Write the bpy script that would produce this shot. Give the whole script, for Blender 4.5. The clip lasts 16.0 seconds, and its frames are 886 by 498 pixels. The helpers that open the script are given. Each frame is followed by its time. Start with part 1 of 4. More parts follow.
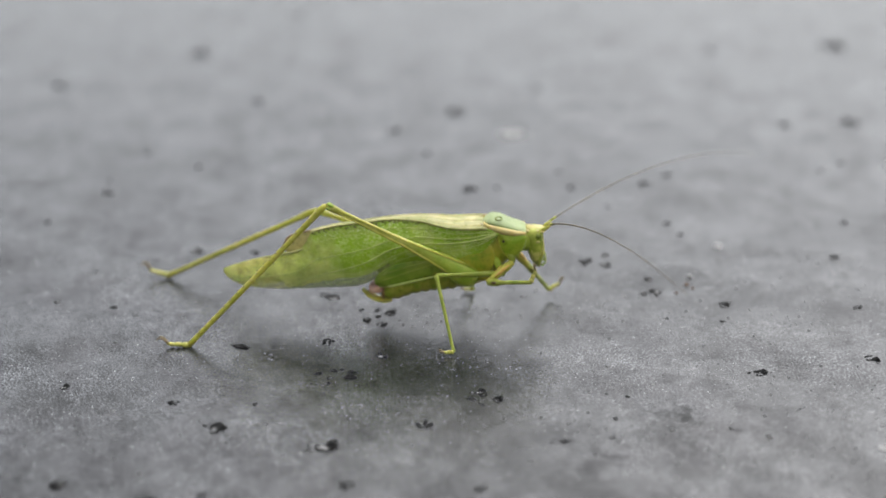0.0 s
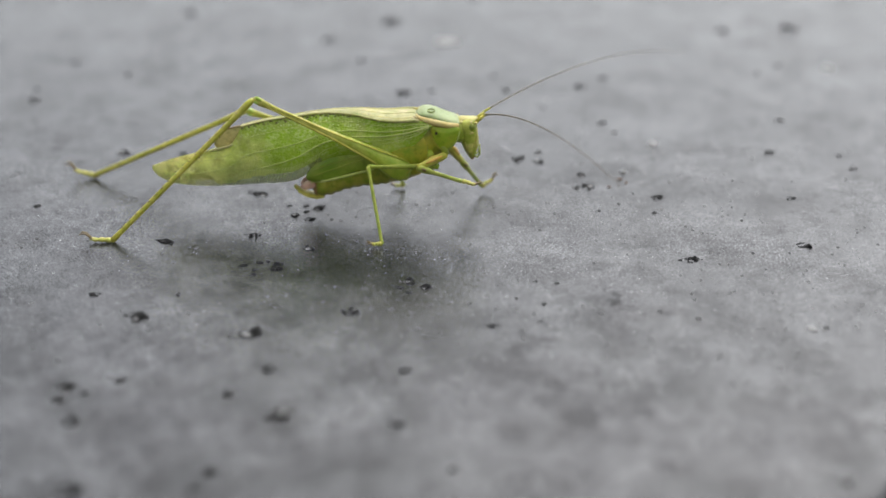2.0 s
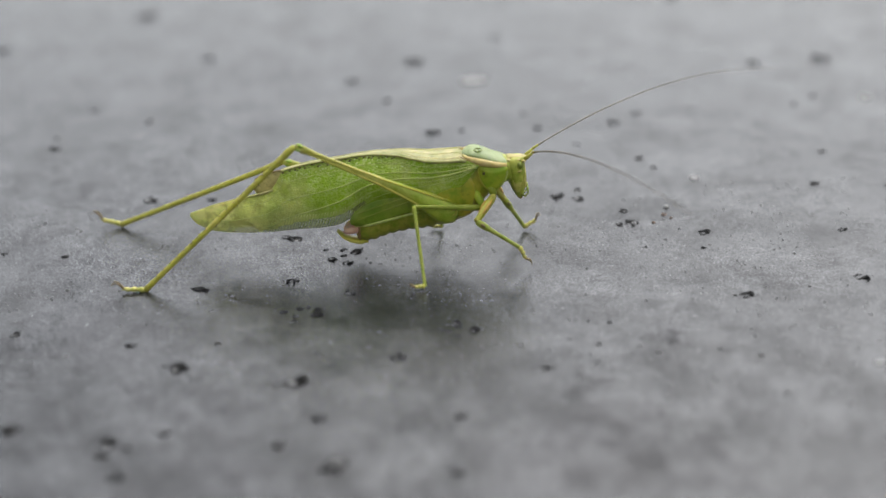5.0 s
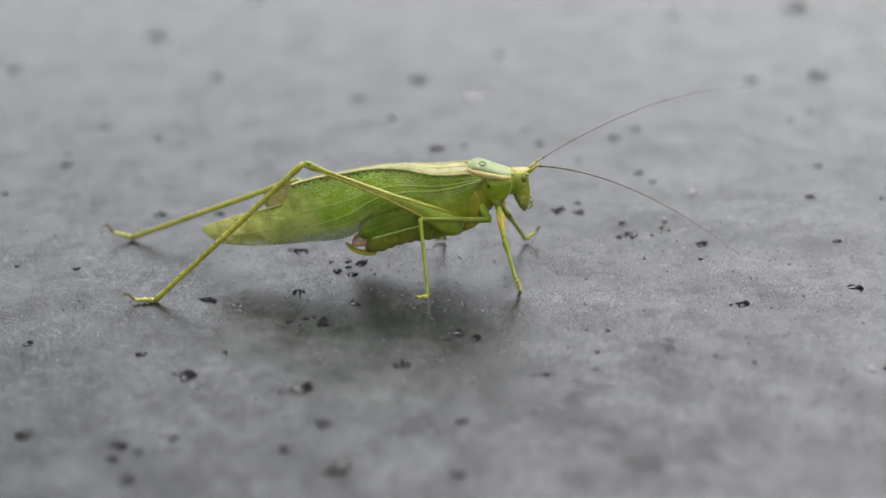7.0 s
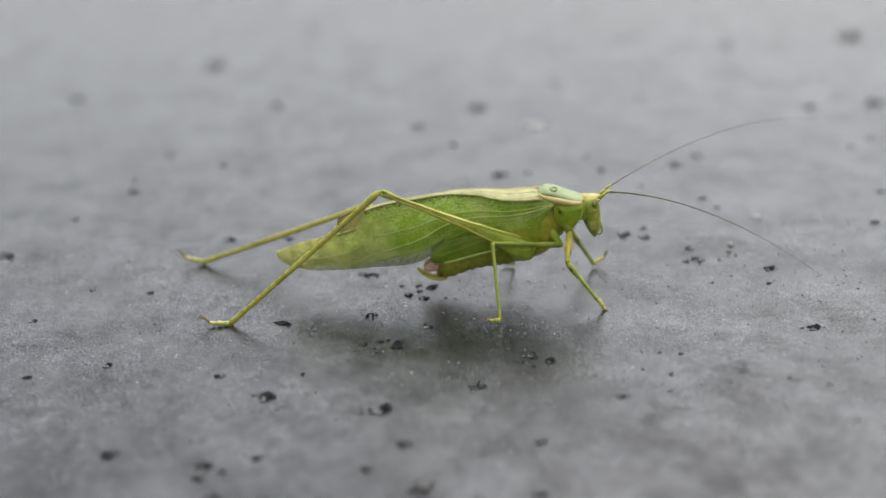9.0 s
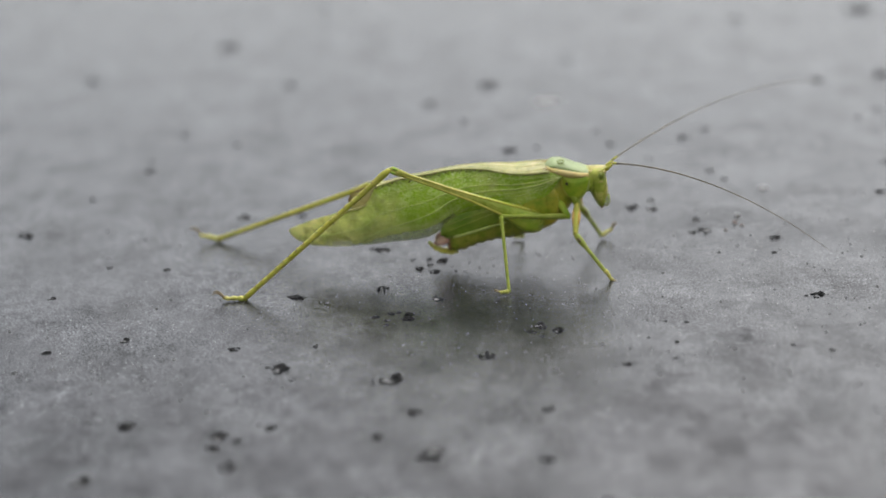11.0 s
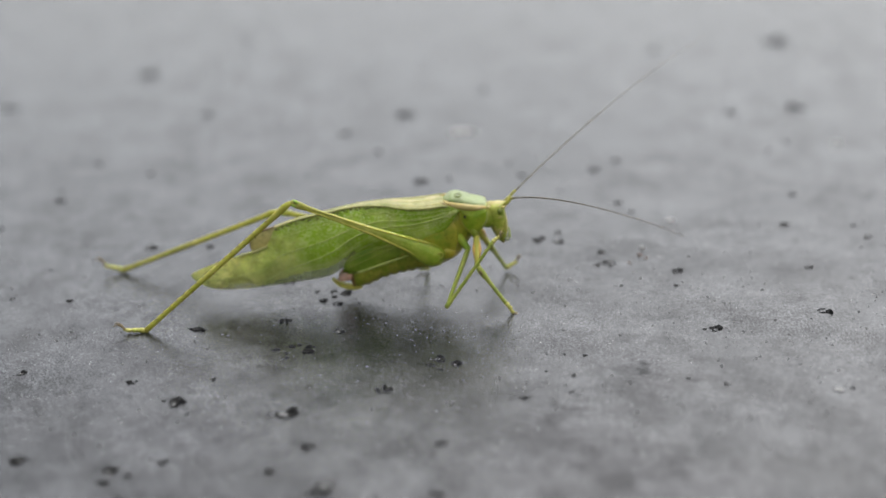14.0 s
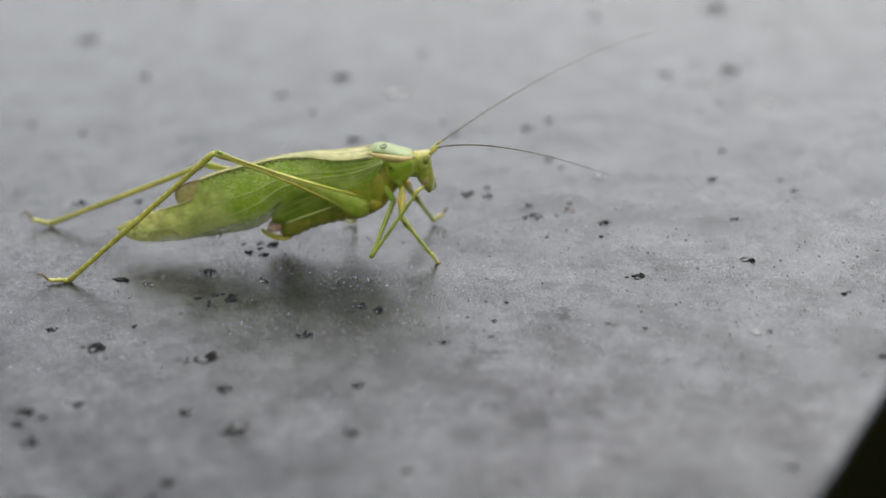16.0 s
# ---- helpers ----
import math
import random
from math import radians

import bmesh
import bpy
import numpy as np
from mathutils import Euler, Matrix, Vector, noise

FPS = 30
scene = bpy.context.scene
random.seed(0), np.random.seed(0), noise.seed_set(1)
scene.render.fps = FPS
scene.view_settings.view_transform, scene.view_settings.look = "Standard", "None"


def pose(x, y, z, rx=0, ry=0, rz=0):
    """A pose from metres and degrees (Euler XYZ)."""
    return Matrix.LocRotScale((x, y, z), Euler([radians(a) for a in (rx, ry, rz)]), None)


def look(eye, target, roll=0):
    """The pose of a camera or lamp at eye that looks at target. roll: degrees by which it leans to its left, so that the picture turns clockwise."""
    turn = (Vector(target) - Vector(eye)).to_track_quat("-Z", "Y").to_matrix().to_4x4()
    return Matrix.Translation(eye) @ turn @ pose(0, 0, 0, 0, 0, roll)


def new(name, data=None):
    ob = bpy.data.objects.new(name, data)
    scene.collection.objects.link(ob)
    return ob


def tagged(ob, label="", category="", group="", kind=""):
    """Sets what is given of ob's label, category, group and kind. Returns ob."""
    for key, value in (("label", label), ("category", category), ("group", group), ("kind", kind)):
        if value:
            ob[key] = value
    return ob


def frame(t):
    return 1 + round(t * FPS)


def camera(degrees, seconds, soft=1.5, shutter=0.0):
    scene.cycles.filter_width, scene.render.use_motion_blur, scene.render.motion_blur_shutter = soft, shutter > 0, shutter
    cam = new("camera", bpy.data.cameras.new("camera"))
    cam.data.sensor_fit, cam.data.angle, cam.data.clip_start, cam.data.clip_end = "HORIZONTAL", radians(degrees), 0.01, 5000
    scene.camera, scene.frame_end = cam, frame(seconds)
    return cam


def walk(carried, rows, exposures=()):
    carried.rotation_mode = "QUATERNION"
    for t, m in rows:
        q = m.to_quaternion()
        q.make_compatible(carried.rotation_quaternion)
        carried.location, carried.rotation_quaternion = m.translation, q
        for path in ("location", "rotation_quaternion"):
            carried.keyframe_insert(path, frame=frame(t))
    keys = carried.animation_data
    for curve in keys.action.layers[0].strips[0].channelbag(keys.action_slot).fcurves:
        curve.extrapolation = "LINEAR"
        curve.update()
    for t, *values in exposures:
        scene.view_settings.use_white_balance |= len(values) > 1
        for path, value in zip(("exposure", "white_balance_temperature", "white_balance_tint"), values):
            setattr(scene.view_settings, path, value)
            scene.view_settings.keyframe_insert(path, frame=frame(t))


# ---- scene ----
cam = camera(29.29, 16.0, soft=1.7)
cam.data.dof.use_dof = True
cam.data.dof.focus_distance = 0.2225
cam.data.dof.aperture_fstop = 12.0
walk(cam, [
    (0, pose(0.00881, -0.20696, 0.09649, 68.279, 0.375, 0.760)),
    (0.5, pose(0.01165, -0.20594, 0.09176, 68.021, 0.523, 0.442)),
    (1, pose(0.01397, -0.20628, 0.08913, 67.097, 0.977, -0.581)),
    (1.5, pose(0.01472, -0.20617, 0.08639, 67.084, 0.937, -0.980)),
    (2, pose(0.01285, -0.20722, 0.08693, 66.862, 0.376, -0.728)),
    (2.5, pose(0.01073, -0.20171, 0.08486, 67.373, 1.071, -1.330)),
    (3, pose(0.00795, -0.20267, 0.07955, 66.901, 1.152, -1.109)),
    (3.5, pose(0.00787, -0.20462, 0.08153, 67.382, 1.339, -1.198)),
    (4, pose(0.00347, -0.20449, 0.08094, 67.519, 1.500, -0.824)),
    (4.5, pose(0.00347, -0.20192, 0.08090, 67.759, 1.269, -0.562)),
    (5, pose(0.00667, -0.20059, 0.08321, 68.517, 1.642, -1.411)),
    (5.2, pose(0.00698, -0.20223, 0.08245, 68.471, 1.669, -1.529)),
    (7.3, pose(0.00736, -0.20594, 0.08434, 69.311, 1.753, -1.050)),
    (7.5, pose(0.00624, -0.20518, 0.08484, 69.284, 1.590, -0.887)),
    (8, pose(0.00336, -0.20956, 0.08636, 69.639, 1.621, -0.421)),
    (8.5, pose(0.00152, -0.21062, 0.08472, 69.760, 1.765, -0.080)),
    (9, pose(0.00181, -0.20845, 0.08386, 70.368, 2.154, -0.207)),
    (9.2, pose(0.00315, -0.20835, 0.08219, 70.141, 2.280, -0.186)),
    (11.3, pose(0.00345, -0.21281, 0.08520, 69.601, 3.165, 0.184)),
    (11.5, pose(0.00314, -0.21247, 0.08600, 69.478, 2.979, -0.112)),
    (12, pose(0.00686, -0.21260, 0.08639, 69.898, 2.954, -0.901)),
    (12.5, pose(0.01053, -0.21590, 0.08775, 70.049, 2.528, -1.235)),
    (13, pose(0.00996, -0.21622, 0.08676, 70.052, 2.538, -1.261)),
    (13.5, pose(0.00936, -0.21323, 0.08718, 70.293, 2.613, -1.100)),
    (14, pose(0.00961, -0.21248, 0.08515, 70.464, 2.317, -1.371)),
    (14.5, pose(0.01025, -0.21536, 0.08536, 70.394, 2.150, -1.426)),
    (15, pose(0.01382, -0.21718, 0.08444, 70.437, 2.191, -2.185)),
    (15.5, pose(0.01391, -0.21586, 0.08128, 70.334, 1.951, -2.404)),
    (16, pose(0.01491, -0.21483, 0.07966, 70.158, 1.972, -2.479)),
], exposures=[(0.0, 1.00), (1.5, 1.03), (2.5, 0.96), (3.5, 0.96), (5.0, 0.87), (9.0, 0.87), (11.5, 0.81), (13.0, 0.82), (16.0, 0.87)])

# ---- light: a bright overcast sky ----
SUN_ELEVATION, SUN_AZIMUTH = 62.0, 28.0   # degrees; azimuth from +y towards +x
world = bpy.data.worlds.new("overcast_sky")
scene.world = world
world.use_nodes = True
wn, wl = world.node_tree.nodes, world.node_tree.links
sky = wn.new("ShaderNodeTexSky")
sky.sky_type = "NISHITA"
sky.sun_disc = False
sky.sun_elevation = radians(SUN_ELEVATION)
sky.sun_rotation = radians(SUN_AZIMUTH)
sky.air_density, sky.dust_density, sky.ozone_density = 1.0, 4.0, 1.0
grey = wn.new("ShaderNodeHueSaturation")
grey.inputs["Saturation"].default_value = 0.25
wl.new(sky.outputs[0], grey.inputs["Color"])
wl.new(grey.outputs[0], wn["Background"].inputs["Color"])
wn["Background"].inputs["Strength"].default_value = 0.15

sun_data = bpy.data.lights.new("sun", "SUN")
sun_data.energy, sun_data.angle, sun_data.color = 0.78, radians(76), (1.0, 0.98, 0.95)
sun = new("sun", sun_data)
el, az = radians(SUN_ELEVATION), radians(SUN_AZIMUTH)
sun.matrix_world = look((0, 0, 3), (-3 * math.cos(el) * math.sin(az), -3 * math.cos(el) * math.cos(az), 3 - 3 * math.sin(el)))


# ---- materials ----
# x, y, half width and half depth in mm; how dark; the last puts the lower-left light falloff into the colour
STAINS_AND_FALLOFF = [(16, -31, 4.4, 8.5, 0.92), (13, -36, 5, 5, 0.97), (18.5, -25, 2.5, 3, 0.94), (35.3, -19, 1.1, 1.4, 0.78), (32, -19.4, 2.8, 0.7, 0.85), (25, -30.2, 2.2, 1.0, 0.80), (24, -33, 2.8, 1.4, 0.85), (29, -49, 2.0, 2.4, 0.86), (34, -48, 2.2, 2.6, 0.87), (36, -43, 1.3, 3.2, 0.90), (41, -24, 1.1, 0.9, 0.75),
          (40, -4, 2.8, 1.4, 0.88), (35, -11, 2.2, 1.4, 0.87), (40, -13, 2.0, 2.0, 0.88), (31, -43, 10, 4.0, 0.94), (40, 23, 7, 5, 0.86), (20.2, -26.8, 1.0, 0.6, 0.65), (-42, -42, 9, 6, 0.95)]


def material(name, rough=0.5, metal=0.0, spec=0.5):
    m = bpy.data.materials.new(name)
    m.use_nodes = True
    b = m.node_tree.nodes["Principled BSDF"]
    b.inputs["Roughness"].default_value, b.inputs["Metallic"].default_value = rough, metal
    b.inputs["Specular IOR Level"].default_value = spec
    return m, m.node_tree.nodes, m.node_tree.links, b


def coords(n, l, scale=(1, 1, 1), offset=(0, 0, 0)):
    tc, mp = n.new("ShaderNodeTexCoord"), n.new("ShaderNodeMapping")
    mp.inputs["Scale"].default_value, mp.inputs["Location"].default_value = scale, offset
    l.new(tc.outputs["Object"], mp.inputs["Vector"])
    return mp.outputs["Vector"]


def noise_tex(n, l, vec, scale, detail=4.0, rough=0.55):
    t = n.new("ShaderNodeTexNoise")
    t.inputs["Scale"].default_value, t.inputs["Detail"].default_value, t.inputs["Roughness"].default_value = scale, detail, rough
    l.new(vec, t.inputs["Vector"])
    return t.outputs["Fac"]


def ramp(n, l, fac, *stops):
    r = n.new("ShaderNodeValToRGB")
    while len(r.color_ramp.elements) < len(stops):
        r.color_ramp.elements.new(0.5)
    for e, (at, col) in zip(r.color_ramp.elements, stops):
        e.position = at
        e.color = (*col, 1) if len(col) == 3 else col
    l.new(fac, r.inputs["Fac"])
    return r.outputs["Color"]


def mix(n, l, fac, a, b, how="MIX"):
    x = n.new("ShaderNodeMix")
    x.data_type, x.blend_type = "RGBA", how
    for value, i in ((fac, 0), (a, 6), (b, 7)):
        if hasattr(value, "is_output"):
            l.new(value, x.inputs[i])
        else:
            x.inputs[i].default_value = value if i == 0 else (*value, 1)
    return x.outputs[2]


def bumped(n, l, b, height, strength, distance):
    bp = n.new("ShaderNodeBump")
    bp.inputs["Strength"].default_value, bp.inputs["Distance"].default_value = strength, distance
    l.new(height, bp.inputs["Height"])
    l.new(bp.outputs["Normal"], b.inputs["Normal"])


def plain(name, low, high, scale=900, rough=0.45, bump=0.15, sub=0.0, spec=0.3):
    """Chitin or the like: two tones in fine mottling, with a fine relief. Coordinates are metres."""
    m, n, l, b = material(name, rough, 0.0, spec)
    v = coords(n, l)
    f = noise_tex(n, l, v, scale, 6, 0.65)
    broad = ramp(n, l, noise_tex(n, l, v, scale * 0.22, 4), (0.36, (0.82, 0.84, 0.80)), (0.64, (1.14, 1.10, 1.10)))
    speck = ramp(n, l, noise_tex(n, l, v, scale * 3.3, 3), (0.30, (0.72, 0.74, 0.66)), (0.42, (1, 1, 1)))
    tone = mix(n, l, 1.0, ramp(n, l, f, (0.34, low), (0.66, high)), broad, "MULTIPLY")
    l.new(mix(n, l, 1.0, tone, speck, "MULTIPLY"), b.inputs["Base Color"])
    bumped(n, l, b, mix(n, l, 0.5, noise_tex(n, l, v, scale * 3, 4, 0.65), f), min(1.0, bump * 2.2), 0.00016)
    if sub:
        b.inputs["Subsurface Weight"].default_value = sub
        b.inputs["Subsurface Radius"].default_value = (0.6, 1.0, 0.2)
        b.inputs["Subsurface Scale"].default_value = 0.0006
    return m


def table_material():
    """A dark glossy sheet under a thin uneven film of dried dust, gritty in places, with a few ragged stains; light
    falloff at the lower left is painted in with them.
    """
    m, n, l, b = material("weathered_grey_tabletop", 0.4, 0.0, 0.5)
    b.inputs["IOR"].default_value = 1.75
    v = coords(n, l)
    broad = noise_tex(n, l, v, 22, 5, 0.55)
    island = noise_tex(n, l, coords(n, l, (1, 0.8, 1), (0.03, 0.01, 0)), 120, 9, 0.64)
    patch = noise_tex(n, l, coords(n, l, (1, 0.75, 1), (0.013, 0.05, 0)), 115, 9, 0.60)
    grain = noise_tex(n, l, coords(n, l, (1, 0.85, 1)), 4200, 2, 0.5)
    crumb = noise_tex(n, l, v, 1250, 5, 0.65)
    film = ramp(n, l, island, (0.34, (0.90, 0.90, 0.90)), (0.43, (0.94, 0.94, 0.94)), (0.442, (0.99, 0.99, 0.99)), (0.53, (1.0, 1.0, 1.0)), (0.542, (1.035, 1.035, 1.035)), (0.66, (1.05, 1.05, 1.05)))
    tone = mix(n, l, 1.0, film, ramp(n, l, broad, (0.34, (0.97, 0.97, 0.97)), (0.66, (1.03, 1.03, 1.03))), "MULTIPLY")
    tone = mix(n, l, 1.0, tone, ramp(n, l, patch, (0.36, (0.92, 0.912, 0.905)), (0.432, (0.94, 0.935, 0.93)), (0.442, (0.87, 0.865, 0.86)), (0.447, (1.0, 1.0, 1.0)), (0.548, (1.0, 1.0, 1.0)), (0.551, (0.95, 0.95, 0.95)), (0.556, (1.06, 1.06, 1.06))), "MULTIPLY")
    gritty = ramp(n, l, noise_tex(n, l, coords(n, l, (1, 1, 1), (0.07, 0.02, 0)), 55, 5, 0.6), (0.40, (0.40, 0.40, 0.40)), (0.56, (1, 1, 1)))
    side = n.new("ShaderNodeSeparateXYZ")
    l.new(v, side.inputs[0])
    smooth = n.new("ShaderNodeMapRange")        # the grit lies thickest behind the animal
    smooth.inputs["From Min"].default_value, smooth.inputs["From Max"].default_value = -0.010, 0.022
    smooth.inputs["To Min"].default_value, smooth.inputs["To Max"].default_value = 1.0, 0.75
    l.new(side.outputs["X"], smooth.inputs["Value"])
    gritty = mix(n, l, 1.0, gritty, smooth.outputs[0], "MULTIPLY")
    sand = mix(n, l, gritty, (1, 1, 1), ramp(n, l, grain, (0.33, (0.06, 0.06, 0.06)), (0.50, (0.86, 0.86, 0.86)), (0.67, (3.6, 3.6, 3.6))))
    crumbs = ramp(n, l, crumb, (0.31, (0.22, 0.21, 0.20)), (0.41, (0.95, 0.95, 0.95)), (0.58, (1.0, 1.0, 1.0)), (0.70, (1.7, 1.7, 1.7)))
    # ragged stains and the painted falloff: their outlines follow a warped plane
    wobble = n.new("ShaderNodeTexNoise")
    wobble.inputs["Scale"].default_value, wobble.inputs["Detail"].default_value, wobble.inputs["Roughness"].default_value = 210, 7, 0.66
    l.new(v, wobble.inputs["Vector"])
    shift = n.new("ShaderNodeVectorMath")
    shift.operation = "MULTIPLY_ADD"
    l.new(wobble.outputs["Color"], shift.inputs[0])
    shift.inputs[1].default_value = (0.011, 0.011, 0)
    l.new(v, shift.inputs[2])
    for x, y, rx, ry, depth in STAINS_AND_FALLOFF:
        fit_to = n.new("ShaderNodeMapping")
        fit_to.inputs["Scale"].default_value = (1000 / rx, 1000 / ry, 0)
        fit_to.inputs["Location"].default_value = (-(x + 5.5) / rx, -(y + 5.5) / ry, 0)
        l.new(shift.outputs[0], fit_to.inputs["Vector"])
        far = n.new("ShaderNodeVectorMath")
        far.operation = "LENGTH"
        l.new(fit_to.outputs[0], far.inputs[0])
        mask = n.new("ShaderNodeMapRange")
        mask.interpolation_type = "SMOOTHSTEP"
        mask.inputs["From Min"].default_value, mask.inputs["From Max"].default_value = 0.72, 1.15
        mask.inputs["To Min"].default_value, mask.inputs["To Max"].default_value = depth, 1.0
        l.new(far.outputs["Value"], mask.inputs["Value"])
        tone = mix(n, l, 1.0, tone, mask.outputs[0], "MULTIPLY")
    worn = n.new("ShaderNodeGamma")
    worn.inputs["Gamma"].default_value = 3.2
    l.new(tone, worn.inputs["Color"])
    tone = mix(n, l, 1.0, worn.outputs[0], sand, "MULTIPLY")
    mottle = noise_tex(n, l, coords(n, l, (1, 0.8, 1), (0.021, 0.017, 0)), 430, 8, 0.66)
    tone = mix(n, l, gritty, tone, mix(n, l, 1.0, tone, ramp(n, l, mottle, (0.36, (0.60, 0.59, 0.575)), (0.452, (0.84, 0.835, 0.83)), (0.462, (1.0, 1.0, 1.0)), (0.555, (1.0, 1.0, 1.0)), (0.565, (1.16, 1.16, 1.16)), (0.66, (1.34, 1.34, 1.34))), "MULTIPLY"))
    tone = mix(n, l, 1.0, tone, crumbs, "MULTIPLY")
    # pits, and a few pale grains
    pit = n.new("ShaderNodeTexVoronoi")
    pit.inputs["Scale"].default_value = 950
    l.new(v, pit.inputs["Vector"])
    pick = n.new("ShaderNodeSeparateColor")
    l.new(pit.outputs["Color"], pick.inputs[0])
    deep = mix(n, l, 1.0, ramp(n, l, pit.outputs["Distance"], (0.10, (1, 1, 1)), (0.24, (0, 0, 0))), ramp(n, l, pick.outputs[0], (0.76, (0, 0, 0)), (0.86, (1, 1, 1))), "MULTIPLY")
    tone = mix(n, l, deep, tone, mix(n, l, 1.0, tone, (0.22, 0.22, 0.22), "MULTIPLY"))
    cell = n.new("ShaderNodeTexVoronoi")
    cell.inputs["Scale"].default_value = 1100
    l.new(v, cell.inputs["Vector"])
    sparse = n.new("ShaderNodeSeparateColor")
    l.new(cell.outputs["Color"], sparse.inputs[0])
    few = ramp(n, l, sparse.outputs[0], (0.90, (0, 0, 0)), (0.93, (1, 1, 1)))
    dot = mix(n, l, 1.0, ramp(n, l, cell.outputs["Distance"], (0.05, (1, 1, 1)), (0.11, (0, 0, 0))), few, "MULTIPLY")
    l.new(mix(n, l, dot, mix(n, l, 1.0, tone, (0.019, 0.020, 0.0215), "MULTIPLY"), (0.30, 0.30, 0.29)), b.inputs["Base Color"])
    l.new(mix(n, l, 1.0, tone, (0.225, 0.225, 0.225), "MULTIPLY"), b.inputs["Specular IOR Level"])
    l.new(ramp(n, l, island, (0.38, (0.10, 0.10, 0.10)), (0.62, (0.16, 0.16, 0.16))), b.inputs["Roughness"])
    bumped(n, l, b, mix(n, l, 0.12, grain, crumb), 0.27, 0.0002)
    return m


def thin(m, share, more=None):
    """Lets part of the light through a thin sheet, in the sheet's own colour; more: a mask of where it is thinner still."""
    n, l = m.node_tree.nodes, m.node_tree.links
    b, out = n["Principled BSDF"], n["Material Output"]
    t, x = n.new("ShaderNodeBsdfTranslucent"), n.new("ShaderNodeMixShader")
    l.new(b.inputs["Base Color"].links[0].from_socket, t.inputs["Color"])
    x.inputs[0].default_value = share
    if more:
        spread = n.new("ShaderNodeMapRange")
        spread.inputs["To Min"].default_value, spread.inputs["To Max"].default_value = share, 0.20
        l.new(more, spread.inputs["Value"])
        l.new(spread.outputs[0], x.inputs[0])
    l.new(b.outputs[0], x.inputs[1])
    l.new(t.outputs[0], x.inputs[2])
    l.new(x.outputs[0], out.inputs["Surface"])
    return m


def wing_material(name, green, pale, spec=0.35):
    """A leaf-like wing: green at the root, yellower and drier at the tip, with a net of fine cells; glints are painted
    onto some of them.
    """
    m, n, l, b = material(name, 0.30, 0.0, spec)
    v = coords(n, l)
    sep = n.new("ShaderNodeSeparateXYZ")
    l.new(v, sep.inputs[0])
    wob = noise_tex(n, l, coords(n, l, (1, 0.3, 1)), 230, 4)
    along = n.new("ShaderNodeMapRange")
    along.inputs["From Min"].default_value, along.inputs["From Max"].default_value = -0.0060, -0.0175
    l.new(sep.outputs["X"], along.inputs["Value"])
    wave = n.new("ShaderNodeMath")
    wave.operation = "MULTIPLY_ADD"
    l.new(wob, wave.inputs[0])
    wave.inputs[1].default_value = 1.5
    wave.inputs[2].default_value = -0.72
    both = n.new("ShaderNodeMath")
    both.operation = "ADD"
    both.use_clamp = True
    l.new(wave.outputs[0], both.inputs[0])
    l.new(along.outputs[0], both.inputs[1])
    mott = noise_tex(n, l, v, 420, 5)
    base = ramp(n, l, mott, (0.35, tuple(c * 0.8 for c in green)), (0.68, tuple(c * 1.2 for c in green)))
    dry = ramp(n, l, mott, (0.35, tuple(c * 0.8 for c in pale)), (0.68, tuple(c * 1.15 for c in pale)))
    col = mix(n, l, both.outputs[0], base, dry)
    dried = mix(n, l, 1.0, ramp(n, l, noise_tex(n, l, coords(n, l, (0.8, 1, 1), (0.011, 0, 0.004)), 300, 5, 0.6), (0.43, (0, 0, 0)), (0.58, (0.85, 0.85, 0.85))), both.outputs[0], "MULTIPLY")
    col = mix(n, l, dried, col, (0.70, 0.62, 0.26))
    tile = n.new("ShaderNodeTexVoronoi")
    tile.inputs["Scale"].default_value = 1300
    l.new(coords(n, l, (0.5, 0.3, 1.1), (0.002, 0, 0.001)), tile.inputs["Vector"])
    shade = n.new("ShaderNodeSeparateColor")
    l.new(tile.outputs["Color"], shade.inputs[0])
    patch = ramp(n, l, shade.outputs[1], (0.0, (0.62, 0.70, 0.45)), (0.45, (0.95, 0.98, 0.8)), (0.85, (1.15, 1.12, 1.1)), (1.0, (1.5, 1.5, 2.2)))
    col = mix(n, l, mix(n, l, 1.0, both.outputs[0], (0.8, 0.8, 0.8), "MULTIPLY"), col, mix(n, l, 1.0, col, patch, "MULTIPLY"))
    cell = n.new("ShaderNodeTexVoronoi")
    cell.feature = "DISTANCE_TO_EDGE"
    cell.inputs["Scale"].default_value = 3900
    l.new(coords(n, l, (0.7, 0.4, 1)), cell.inputs["Vector"])
    vein = ramp(n, l, cell.outputs["Distance"], (0.0, (1, 1, 1)), (0.14, (0, 0, 0)))
    col = mix(n, l, vein, col, mix(n, l, 0.40, col, (0.50, 0.60, 0.12)))
    lot = n.new("ShaderNodeTexVoronoi")
    lot.inputs["Scale"].default_value = 3900
    l.new(coords(n, l, (0.7, 0.4, 1)), lot.inputs["Vector"])
    one = n.new("ShaderNodeSeparateColor")
    l.new(lot.outputs["Color"], one.inputs[0])
    # Random pale cells, stronger higher up: small glints put into the colour.
    clear = mix(n, l, 1.0, ramp(n, l, one.outputs[0], (0.62, (0, 0, 0)), (0.80, (0.7, 0.7, 0.7))), ramp(n, l, mott, (0.42, (0.25, 0.25, 0.25)), (0.6, (1, 1, 1))), "MULTIPLY")
    rise = n.new("ShaderNodeMapRange")
    rise.inputs["From Min"].default_value, rise.inputs["From Max"].default_value = 0.0070, 0.0125
    rise.inputs["To Min"].default_value = 0.30
    l.new(sep.outputs["Z"], rise.inputs["Value"])
    col = mix(n, l, mix(n, l, 1.0, clear, rise.outputs[0], "MULTIPLY"), col, (0.56, 0.64, 0.22))
    # Near the ridge, whitish glints are painted in, with darker green between them.
    high = n.new("ShaderNodeMapRange")
